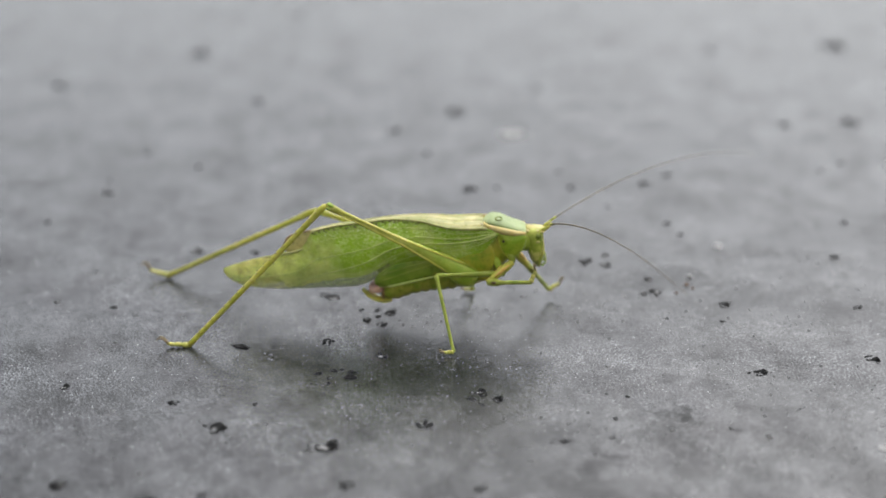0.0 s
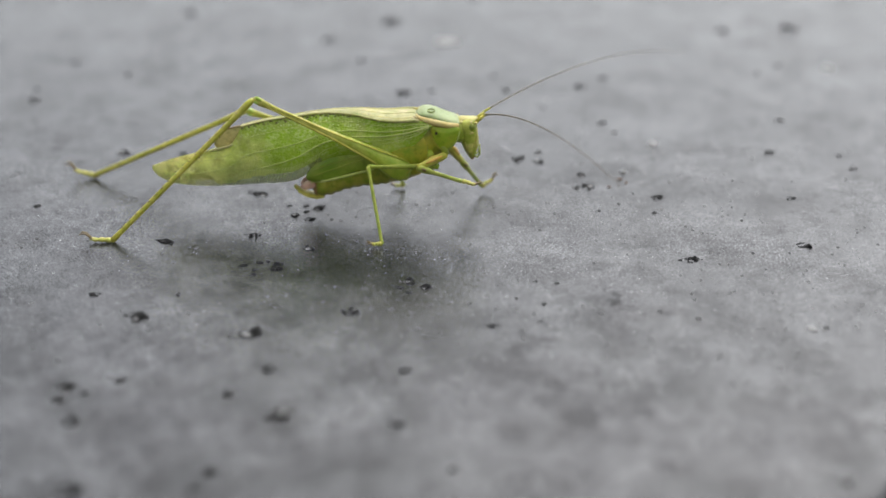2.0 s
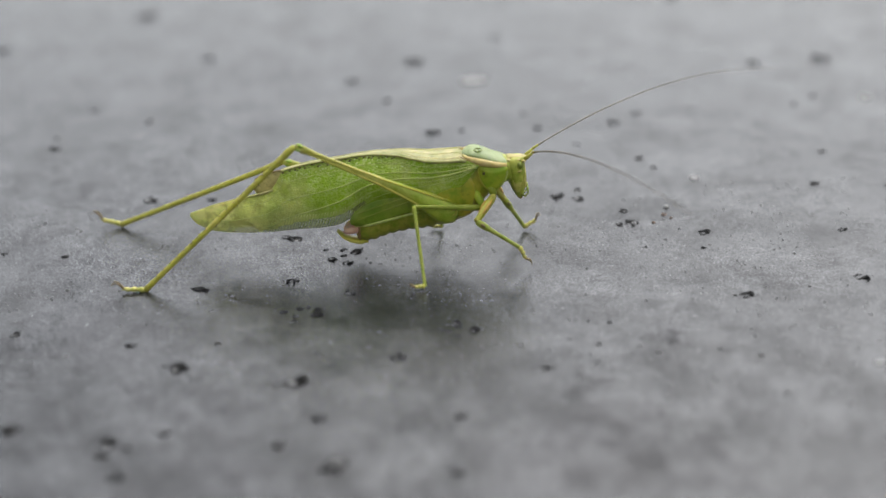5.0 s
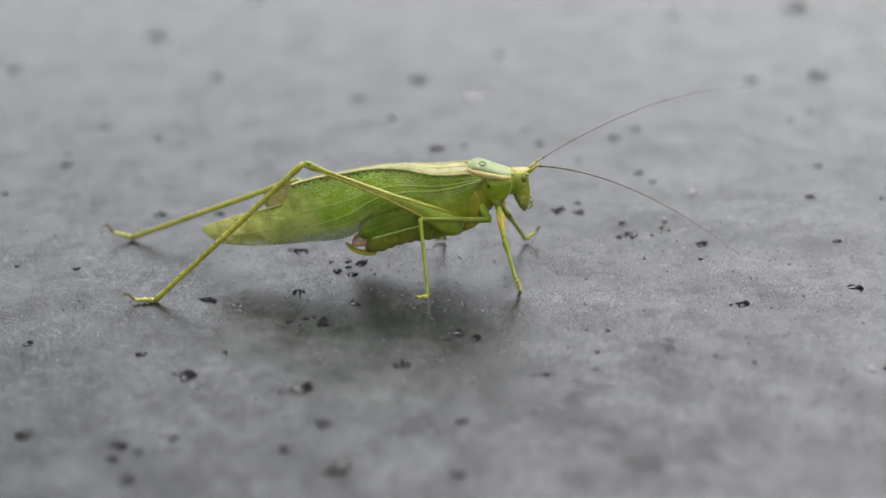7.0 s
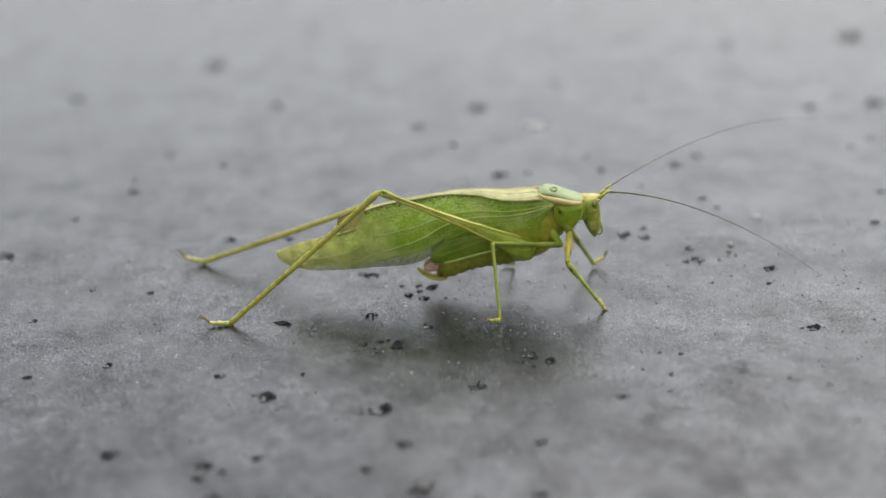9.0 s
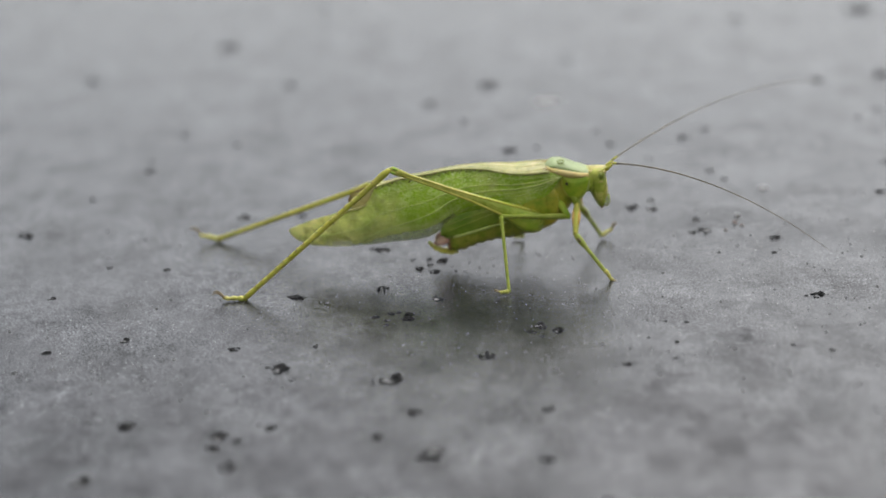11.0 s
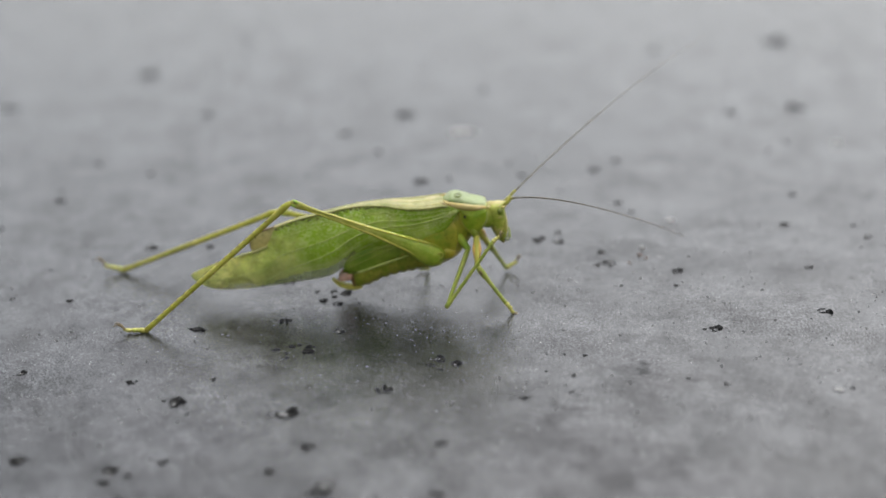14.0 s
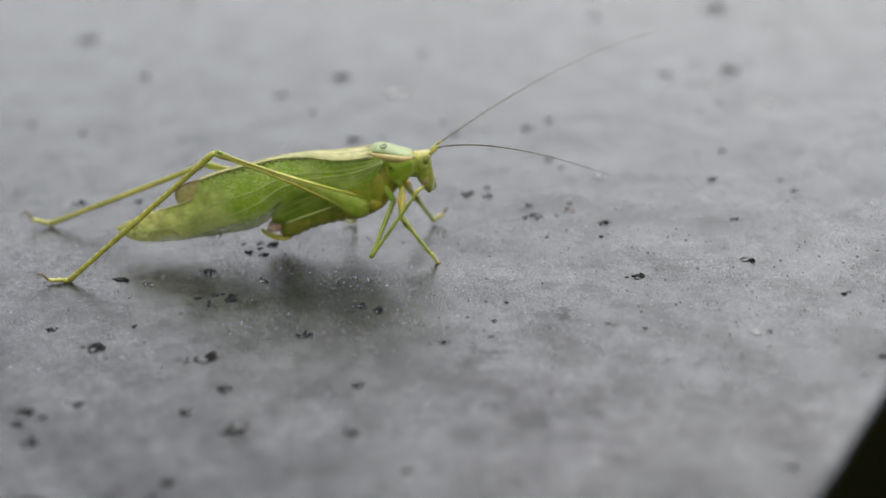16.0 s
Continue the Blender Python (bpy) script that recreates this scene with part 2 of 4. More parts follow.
    high.inputs["From Min"].default_value, high.inputs["From Max"].default_value = 0.0105, 0.0134
    l.new(sep.outputs["Z"], high.inputs["Value"])
    glint_cell = n.new("ShaderNodeTexVoronoi")
    glint_cell.inputs["Scale"].default_value = 4600
    l.new(coords(n, l, (0.9, 0.2, 0.9), (0.004, 0, 0.003)), glint_cell.inputs["Vector"])
    which = n.new("ShaderNodeSeparateColor")
    l.new(glint_cell.outputs["Color"], which.inputs[0])
    lit = mix(n, l, 1.0, ramp(n, l, which.outputs[1], (0.64, (0, 0, 0)), (0.74, (0.95, 0.95, 0.95))), ramp(n, l, glint_cell.outputs["Distance"], (0.22, (1, 1, 1)), (0.42, (0, 0, 0))), "MULTIPLY")
    spark = mix(n, l, 1.0, lit, ramp(n, l, high.outputs[0], (0.0, (0.25, 0.25, 0.25)), (1.0, (1, 1, 1))), "MULTIPLY")
    dim = mix(n, l, 1.0, high.outputs[0], (0.5, 0.5, 0.5), "MULTIPLY")
    col = mix(n, l, spark, mix(n, l, dim, col, mix(n, l, 1.0, col, (0.56, 0.62, 0.45), "MULTIPLY")), (0.60, 0.66, 0.34))
    hem = n.new("ShaderNodeMapRange")
    hem.inputs["From Min"].default_value, hem.inputs["From Max"].default_value = 0.0082, 0.0052
    l.new(sep.outputs["Z"], hem.inputs["Value"])
    ragged = mix(n, l, 1.0, hem.outputs[0], ramp(n, l, mott, (0.30, (0.45, 0.45, 0.45)), (0.62, (1, 1, 1))), "MULTIPLY")
    col = mix(n, l, mix(n, l, 1.0, ragged, (0.60, 0.60, 0.60), "MULTIPLY"), col, (0.66, 0.70, 0.27))
    l.new(col, b.inputs["Base Color"])
    bumped(n, l, b, cell.outputs["Distance"], 0.6, 0.00026)
    b.inputs["Subsurface Weight"].default_value = 0.15
    b.inputs["Subsurface Radius"].default_value = (0.6, 1.0, 0.2)
    b.inputs["Subsurface Scale"].default_value = 0.0005
    # the dry tip is clear in spots
    gap = mix(n, l, 1.0, ramp(n, l, noise_tex(n, l, coords(n, l, (1, 0.4, 1), (0.02, 0, 0.007)), 520, 5, 0.6), (0.46, (0, 0, 0)), (0.62, (1, 1, 1))), both.outputs[0], "MULTIPLY")
    l.new(ramp(n, l, gap, (0.0, (1, 1, 1)), (0.8, (0.35, 0.35, 0.35))), b.inputs["Alpha"])
    return thin(m, 0.15, both.outputs[0])


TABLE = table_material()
CHIP = plain("black_blistered_chip", (0.002, 0.0022, 0.0022), (0.012, 0.0125, 0.013), 1500, 0.42, 0.5, spec=0.1)
# Pale centre of a chip: a white glint painted as base colour.
CHIP_GLINT = plain("pale_glint_spot", (0.08, 0.081, 0.083), (0.34, 0.343, 0.347), 2500, 0.25, 0.4)
FLAKE = plain("pale_flake", (0.15, 0.154, 0.155), (0.25, 0.254, 0.25), 900, 0.5, 0.4)
GRIT = plain("dark_grey_grit", (0.04, 0.04, 0.041), (0.12, 0.12, 0.122), 1500, 0.5, 0.4, spec=0.3)
RUST = plain("rust_brown_crumb", (0.06, 0.032, 0.018), (0.13, 0.075, 0.045), 900, 0.7, 0.4)
# Near-black albedo: the deep shade below the table, put into the ground's colour.
SHADED_GROUND = plain("shade_dark_ground", (0.0015, 0.0016, 0.0006), (0.004, 0.0042, 0.0012), 30, 1.0, 0.4, spec=0.0)
METAL = plain("dark_table_leg", (0.03, 0.03, 0.03), (0.05, 0.05, 0.05), 200, 0.5, 0.1)
WING = wing_material("green_wing", green=(0.25, 0.41, 0.005), pale=(0.76, 0.73, 0.22), spec=0.32)
HINDWING = wing_material("pale_hindwing", green=(0.27, 0.33, 0.07), pale=(0.62, 0.60, 0.24))
def fringe_material():
    """The thin clear margin of the forewing."""
    m, n, l, b = material("clear_wing_margin", 0.35, 0.0, 0.5)
    v = coords(n, l)
    l.new(ramp(n, l, noise_tex(n, l, v, 700, 4), (0.35, (0.27, 0.35, 0.07)), (0.65, (0.40, 0.46, 0.16))), b.inputs["Base Color"])
    b.inputs["Alpha"].default_value = 0.5
    return m


FRINGE = fringe_material()
VEIN = plain("pale_vein", (0.34, 0.42, 0.08), (0.48, 0.52, 0.18), 900, 0.4, 0.1, 0.1)
WING_TOP = plain("cream_wing_top", (0.20, 0.23, 0.055), (0.46, 0.41, 0.20), 420, 0.42, 0.3, 0.1)
CREAM = plain("cream_wing_ridge", (0.22, 0.24, 0.06), (0.46, 0.42, 0.18), 480, 0.45, 0.2, 0.1)
STRIPE = plain("yellow_cream_stripe", (0.44, 0.38, 0.10), (0.54, 0.47, 0.19), 500, 0.45, 0.2, 0.1)
APRICOT = plain("apricot_cream_stripe", (0.52, 0.38, 0.11), (0.62, 0.50, 0.22), 420, 0.45, 0.2, 0.1)
SKULL = plain("yellow_mottled_green_head", (0.20, 0.30, 0.012), (0.46, 0.46, 0.09), 520, 0.38, 0.6, 0.15)
MINT = plain("mint_green_shield", (0.24, 0.31, 0.13), (0.32, 0.375, 0.18), 420, 0.40, 0.4, 0.15)
GREEN = plain("bright_green_body", (0.17, 0.30, 0.010), (0.33, 0.39, 0.03), 520, 0.34, 0.5, 0.15)
FLANK = plain("yellow_green_flank", (0.17, 0.28, 0.012), (0.50, 0.40, 0.045), 380, 0.36, 1.0, 0.15)
BELLY = plain("dark_green_abdomen", (0.14, 0.215, 0.012), (0.34, 0.31, 0.05), 520, 0.42, 0.3, 0.1)
DEEP = plain("deep_green_hindwing", (0.12, 0.21, 0.012), (0.22, 0.28, 0.035), 380, 0.35, 0.4)
BROWN = plain("brown_dry_edge", (0.16, 0.09, 0.03), (0.30, 0.22, 0.09), 500, 0.55, 0.3)
FOLD = thin(plain("beige_wing_fold", (0.48, 0.40, 0.13), (0.68, 0.60, 0.24), 620, 0.5, 0.3), 0.15)
DARK = plain("dark_brown_mark", (0.02, 0.012, 0.008), (0.06, 0.035, 0.02), 800, 0.4, 0.2)
SPINE = plain("brown_spine", (0.07, 0.05, 0.02), (0.15, 0.11, 0.04), 800, 0.45, 0.2)
CLAW = plain("grey_brown_claw", (0.10, 0.075, 0.035), (0.20, 0.15, 0.07), 800, 0.45, 0.2)
KNEE = plain("bright_green_knee", (0.20, 0.34, 0.02), (0.33, 0.42, 0.07), 1500, 0.35, 0.3, 0.15)
PINK = plain("pinkish_flesh", (0.50, 0.30, 0.20), (0.66, 0.46, 0.34), 600, 0.38, 0.2, 0.2)
LEG = plain("yellow_green_leg", (0.34, 0.335, 0.03), (0.50, 0.465, 0.09), 600, 0.4, 0.2, 0.15)
LEG_GREEN = plain("green_leg", (0.19, 0.25, 0.015), (0.31, 0.34, 0.06), 600, 0.4, 0.2, 0.15)
FOOT = plain("pale_yellow_foot", (0.38, 0.38, 0.06), (0.52, 0.48, 0.14), 700, 0.45, 0.2, 0.15)
ORANGE = plain("orange_thigh_stripe", (0.50, 0.27, 0.04), (0.62, 0.40, 0.10), 700, 0.4, 0.2, 0.1)
EYE = plain("green_brown_eye", (0.10, 0.14, 0.015), (0.18, 0.21, 0.04), 1200, 0.2, 0.1)
FEELER_PALE = plain("pale_brown_antenna", (0.12, 0.105, 0.068), (0.19, 0.17, 0.115), 700, 0.5, 0.2)
FEELER = plain("grey_brown_antenna", (0.080, 0.066, 0.040), (0.15, 0.125, 0.08), 700, 0.5, 0.2)



def thigh_material():
    """Green where the jumping thigh is thick, dull yellow where it thins towards the knee."""
    m, n, l, b = material("green_to_yellow_thigh", 0.4, 0.0, 0.5)
    v = coords(n, l)
    sep = n.new("ShaderNodeSeparateXYZ")
    l.new(v, sep.inputs[0])
    along = n.new("ShaderNodeMapRange")
    along.inputs["From Min"].default_value, along.inputs["From Max"].default_value = 0.005, 0.015
    l.new(sep.outputs["X"], along.inputs["Value"])
    f = noise_tex(n, l, v, 700, 5, 0.6)
    green = ramp(n, l, f, (0.35, (0.21, 0.32, 0.012)), (0.66, (0.37, 0.42, 0.045)))
    dull = ramp(n, l, f, (0.35, (0.32, 0.325, 0.035)), (0.66, (0.50, 0.46, 0.11)))
    l.new(mix(n, l, along.outputs[0], green, dull), b.inputs["Base Color"])
    bumped(n, l, b, noise_tex(n, l, v, 1800, 4, 0.65), 0.8, 0.00018)
    return m


THIGH = thigh_material()
MM = 0.001


# ---- mesh helpers (millimetres in, metres out) ----
def mesh_of(bm, name, mats, smooth=True):
    me = bpy.data.meshes.new(name)
    bmesh.ops.recalc_face_normals(bm, faces=bm.faces[:])
    for f in bm.faces:
        f.smooth = smooth
    bm.to_mesh(me)
    bm.free()
    for m in mats if isinstance(mats, (list, tuple)) else [mats]:
        me.materials.append(m)
    return me


def part(name, bm, mats, parent=None, label="", smooth=True):
    ob = new(name, mesh_of(bm, name, mats, smooth))
    ob.parent = parent
    if label:
        tagged(ob, label)
    return ob


def spline(xs, rows, x):
    """Smooth interpolation of rows at the stations xs (ascending)."""
    i = max(0, min(len(xs) - 2, sum(1 for q in xs[1:-1] if q <= x)))
    u = min(1.0, max(0.0, (x - xs[i]) / (xs[i + 1] - xs[i])))
    out = []
    for k in range(len(rows[0])):
        p1, p2 = rows[i][k], rows[i + 1][k]
        h = xs[i + 1] - xs[i]
        m1 = (p2 - rows[i - 1][k]) / (xs[i + 1] - xs[i - 1]) if i > 0 else (p2 - p1) / h
        m2 = (rows[i + 2][k] - p1) / (xs[i + 2] - xs[i]) if i + 2 < len(xs) else (p2 - p1) / h
        u2, u3 = u * u, u * u * u
        out.append((2 * u3 - 3 * u2 + 1) * p1 + (u3 - 2 * u2 + u) * h * m1 + (-2 * u3 + 3 * u2) * p2 + (u3 - u2) * h * m2)
    return out


def ring_skin(bm, rings, closed_ends=True, mat=0):
    vs = [[bm.verts.new(Vector(p) * MM) for p in r] for r in rings]
    n = len(vs[0])
    for a, b in zip(vs, vs[1:]):
        for i in range(n):
            bm.faces.new((a[i], a[(i + 1) % n], b[(i + 1) % n], b[i])).material_index = mat
    if closed_ends:
        bm.faces.new(vs[0]).material_index = mat
        bm.faces.new(list(reversed(vs[-1]))).material_index = mat
    return vs


def tube(bm, pts, radii, sides=10, mat=0, flat=1.0):
    """A round rod along points; radii one per point; flat: how far it is flattened across."""
    pts = [Vector(p) for p in pts]
    rings, up = [], Vector((0.05, 1, 0.02))
    for i, p in enumerate(pts):
        d = (pts[min(i + 1, len(pts) - 1)] - pts[max(i - 1, 0)]).normalized()
        a = (up - d * up.dot(d))
        a = a.normalized() if a.length > 1e-4 else d.orthogonal().normalized()
        b = d.cross(a)
        up = a
        r = radii[i] if isinstance(radii, (list, tuple)) else radii
        rings.append([p + a * (r * flat * math.cos(q)) + b * (r * math.sin(q)) for q in (2 * math.pi * k / sides for k in range(sides))])
    ring_skin(bm, rings, True, mat)


def ball(bm, c, r, mat=0, u=12, v=8):
    """An ellipsoid; r has three radii."""
    made = bmesh.ops.create_uvsphere(bm, u_segments=u, v_segments=v, radius=1.0)["verts"]
    for q in made:
        q.co = Vector((c[0] + q.co.x * r[0], c[1] + q.co.y * r[1], c[2] + q.co.z * r[2])) * MM
        for f in q.link_faces:
            f.material_index = mat


def loft(bm, stations, y0, step=0.5, sides=28, power=2.3, ripple=0.0, every=1.4, mat=0):
    """A body along x: stations (x, centre height, half height, half width); ripple: ring folds."""
    stations = sorted(stations)
    xs, rows = [s[0] for s in stations], [s[1:] for s in stations]
    rings, x = [], xs[0]
    count = max(4, int((xs[-1] - xs[0]) / step))
    for k in range(count + 1):
        x = xs[0] + (xs[-1] - xs[0]) * k / count
        zc, hh, hw = spline(xs, rows, x)
        g = 1.0 + ripple * (abs(math.sin(math.pi * x / every)) - 0.6)
        ring = []
        for j in range(sides):
            a = 2 * math.pi * j / sides
            c, s = math.cos(a), math.sin(a)
            ring.append((x, y0 + math.copysign(abs(c) ** (2 / power), c) * hw * g, zc + math.copysign(abs(s) ** (2 / power), s) * hh * g))
        rings.append(ring)
    ring_skin(bm, rings, True, mat)


# ---- the place: a table under open sky, dark ground below ----
def build_ground():
    bm = bmesh.new()
    n, size = 40, 600.0
    grid = [[bm.verts.new(((i / n - 0.5) * size, (j / n - 0.5) * size, -0.73 + 0.0)) for j in range(n + 1)] for i in range(n + 1)]
    for i in range(n):
        for j in range(n):
            bm.faces.new((grid[i][j], grid[i + 1][j], grid[i + 1][j + 1], grid[i][j + 1]))
    tagged(part("ground", bm, SHADED_GROUND), "ground below the table, its near-black shade put into the colour", "ground", kind="structure")


EDGE = Vector((8.24, -8.37, 0)) * 7.3 * MM          # a point of the table's edge
ALONG = Vector((1.77, 3.05, 0)).normalized()
INWARD = Vector((-ALONG.y, ALONG.x, 0))


def build_table():
    table = tagged(new("table"), "weathered grey tabletop with black chips, seen from close by", "table", kind="structure")
    width, thick, r = 0.9, 0.022, 0.0016
    bm = bmesh.new()
    prof = [(0.03, -thick), (0.003, -0.0035)]   # the rim is undercut
    for k in range(7):
        a = math.pi / 2 * k / 6
        prof.append((r - r * math.cos(a), -r + r * math.sin(a)))
    rows = []
    for s in (-0.62, 0.78):
        rows.append([bm.verts.new(EDGE + ALONG * s + INWARD * a + Vector((0, 0, z))) for a, z in prof]
                    + [bm.verts.new(EDGE + ALONG * s + INWARD * width + Vector((0, 0, z))) for z in (0.0, -thick)])
    a, b = rows
    for i in range(len(a)):
        j = (i + 1) % len(a)
        bm.faces.new((a[i], a[j], b[j], b[i]))
    bm.faces.new(a)
    bm.faces.new(list(reversed(b)))
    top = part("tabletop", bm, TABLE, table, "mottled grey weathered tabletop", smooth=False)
    for s in (-0.55, 0.71):
        for w in (0.07, width - 0.07):
            bm = bmesh.new()
            c = (EDGE + ALONG * s + INWARD * w) / MM
            tube(bm, [(c.x, c.y, -730), (c.x, c.y, -400), (c.x, c.y, -22)], [18, 20, 22], 14)
            part("leg", bm, METAL, table)
    return top


# ---- black chips in the surface: x, y, width in millimetres ----
CHIPS_0 = [(53.8, -63.2, 1.7), (9.2, -50.3, 1.5), (-25.3, -49.2, 1.6), (-2.8, -47.8, 2.4), (-27.4, -44.1, 1.6), (-8.7, -43.1, 1.2), (-24.7, -42.5, 0.7), (-27, -41.8, 1.4), (-21.3, -39.6, 1.3), (10.3, -38.3, 1.3), (-4.9, -37.5, 1.5), (-37.8, -37.5, 1.5), (70.5, -37.5, 1.7), (-38, -37.4, 1.5), (-10.1, -29.2, 0.6), (-8.4, -28.4, 2.2), (-20, -27.1, 0.5), (45, -25.9, 1), (-21.9, -24, 1.8), (40.7, -23.7, 0.7), (-23.3, -23.1, 0.7), (3.3, -22.9, 1.6), (23.6, -19.4, 0.5), (59.3, -28.8, 0.8), (71.8, -17.5, 1.3), (10.4, -17.2, 0.7), (-17.8, -17.2, 0.6), (-17.9, -17, 0.5), (-28.1, -16.8, 1.2), (9.6, -16.2, 0.5)]
CHIPS_1 = [(12.5, -16.1, 1.3), (9, -15.7, 0.7), (-52.5, -15.1, 1.4), (10.8, -14.6, 0.8), (26.2, -14.3, 0.5), (10.2, -13.9, 1.2), (-43, -12.5, 1.2), (-9.4, -11.5, 0.7), (-9, -9.8, 0.6), (-6.5, -9.6, 1.5), (-10.8, -8.5, 1.1), (46.7, -8.4, 1.8), (45.2, -8.3, 0.8), (-8.7, -7.6, 1), (-7.7, -7.3, 0.7), (-6.1, -8.2, 1.2), (62, -3.8, 2.1), (-2.8, -3.1, 1.4), (-21.9, -0.1, 2.2), (-10.1, 1.5, 1.6), (-56, 3.7, 0.9), (-3.3, 7.1, 1.4), (44.1, 8.2, 0.8), (-5.3, 8.7, 1.3), (36.3, 8.9, 0.7), (-3.7, 9.8, 1.0), (-2.2, 10.6, 1.35), (-3.9, 12, 0.9), (-6.2, 12.2, 0.7), (-1.4, 12.2, 0.5), (63.6, 12.8, 1.5)]
CHIPS_2 = [(-41.4, 13, 1.1), (45, 13.5, 1.7), (-49.9, 14.7, 0.8), (-10.4, 16.2, 1.7), (-11.8, 17.4, 1.4), (34, 17.9, 1.1), (36, 18.2, 2.3), (35.3, 22.8, 1.4), (75.3, 24.3, 1.4), (29.3, 29, 1.6), (74.2, 29.6, 0.7), (26.4, 30.1, 1.8), (64.4, 31.7, 2.1), (29.5, 32.4, 1), (-33, 34.6, 2.2), (42, 41.4, 1.5), (40.4, 45.9, 2.3), (68.5, 46.3, 1.7), (31.5, 54.2, 1.4), (-51.6, 60.7, 2.7), (9.3, 62.7, 3.7), (26.3, 63.2, 2.4), (13.9, 63.4, 1.7), (-52.7, 66.8, 1.9), (43.3, 69.7, 2.1), (24.8, 71.2, 1.7), (70.3, 71.4, 1.9), (-38.7, 74.2, 1.9), (74.2, 75.9, 1.9), (1.7, 81.4, 1.4)]
CHIPS_4 = [(-55, -21, 0.8), (-41, -51, 1.7), (27, -21, 0.6), (26.2, -26, 0.7), (20, -27, 1.0), (18.6, -27.2, 0.5), (29, -15, 0.5), (-66, 31, 2.2), (-59, 47, 1.6), (-74, 126, 3.5), (-33, 114, 3.2), (-49, 82, 2.4), (-24, 34, 1.5), (68, 98, 3.4), (88, 155, 6.0), (39, 65, 2.4),
           (-23, -63, 2.6), (-9, -60, 1.9), (-22, -68, 1.7), (-19.6, -68, 1.7), (-10.3, -63, 1.1), (18, -70, 2.6), (23, -71, 2.4), (15, -60, 1.3), (39, -73, 2.0), (-4.2, -49, 1.2)]
CHIPS_3 = [(1.7, 82.1, 2), (-5.1, 94.7, 2.8), (81.1, 99, 5.2), (6.7, 106.7, 4.6), (22.7, 123.3, 3), (-49.8, 150.2, 4.9), (61.2, 151.3, 3.7), (-30.7, 182.8, 3.2)]


def chip_mesh(seed):
    """A burst blister: ragged black lips round a glossy spot with its white glint put into the colour, broken open in
    places, with a loose crumb or two.
    """
    rnd = random.Random(seed)
    bm = bmesh.new()
    n = 15
    turn, lobes = rnd.uniform(0, 6.28), rnd.choice((1, 2, 2, 3))
    scab = seed % 8 == 3
    gaps = set() if scab else {(g + k) % n for g in rnd.sample(range(n), 3) for k in range(rnd.randrange(1, 3))}
    loops = []
    for i in range(n):
        a = 2 * math.pi * i / n
        r = 0.33 * (1 + rnd.uniform(-0.35, 0.35))
        w = 0.09 + 0.26 * max(0.0, math.sin(lobes * a * 0.5 + turn)) ** 2 * rnd.uniform(0.6, 1.3) + (0.1 if scab else 0)
        h = 0.03 + 0.7 * w * rnd.uniform(0.5, 1.3)
        c, q = math.cos(a), math.sin(a)
        loops.append([bm.verts.new((c * (r + w), q * (r + w), -0.02)), bm.verts.new((c * (r + 0.4 * w), q * (r + 0.4 * w), h)),
                      bm.verts.new((c * max(0.04, r - w), q * max(0.04, r - w), h * 0.5 if scab else 0.01))])
    for i in range(n):
        a, b = loops[i], loops[(i + 1) % n]
        if i in gaps:
            continue
        bm.faces.new((a[0], b[0], b[1], a[1]))
        bm.faces.new((a[1], b[1], b[2], a[2]))
        if (i - 1) % n in gaps:
            bm.faces.new(a)
        if (i + 1) % n in gaps:
            bm.faces.new(b)
    if scab:
        bm.faces.new([p[2] for p in loops])
    elif seed % 3 != 1:
        f = bm.faces.new([p[2] for p in loops])
        f.material_index = 1
    for k in range(seed % 3):
        a, r, d = rnd.uniform(0, 6.28), rnd.uniform(0.05, 0.11), rnd.uniform(0.6, 0.85)
        rim = [bm.verts.new((d * math.cos(a) + r * rnd.uniform(0.7, 1.5) * math.cos(q), d * math.sin(a) + r * math.sin(q), -0.01)) for q in (0.0, 1.3, 2.4, 3.6, 5.0)]
        tip = bm.verts.new((d * math.cos(a), d * math.sin(a), r * 0.9))
        for i in range(5):
            bm.faces.new((rim[i], rim[(i + 1) % 5], tip))
    return mesh_of(bm, "chip", [CHIP, CHIP_GLINT], smooth=False)


def build_chips(top):
    kinds = [chip_mesh(s) for s in range(12)]
    rnd = random.Random(5)
    for x, y, w in CHIPS_0 + CHIPS_1 + CHIPS_2 + CHIPS_3 + CHIPS_4:
        kind = rnd.choice((0, 1, 2, 3, 4, 5, 6, 7, 8, 9, 10, 11, 11)) if y < 38 else rnd.choice((1, 3, 4, 10))
        ob = new("chip", kinds[kind])
        ob.parent = top
        s = w * MM * (0.70 if y > 40 else 0.85 if x > 33 else 1.06) * (0.68 if kind in (3, 11) else 1.0)
        ob.location = (x * MM, y * MM, 0.0)
        ob.scale = (s * rnd.uniform(0.95, 1.3), s * rnd.uniform(0.75, 1.3), s * 0.75)
        ob.rotation_euler = (0, 0, rnd.uniform(-0.5, 0.5) + math.pi * rnd.randrange(2))


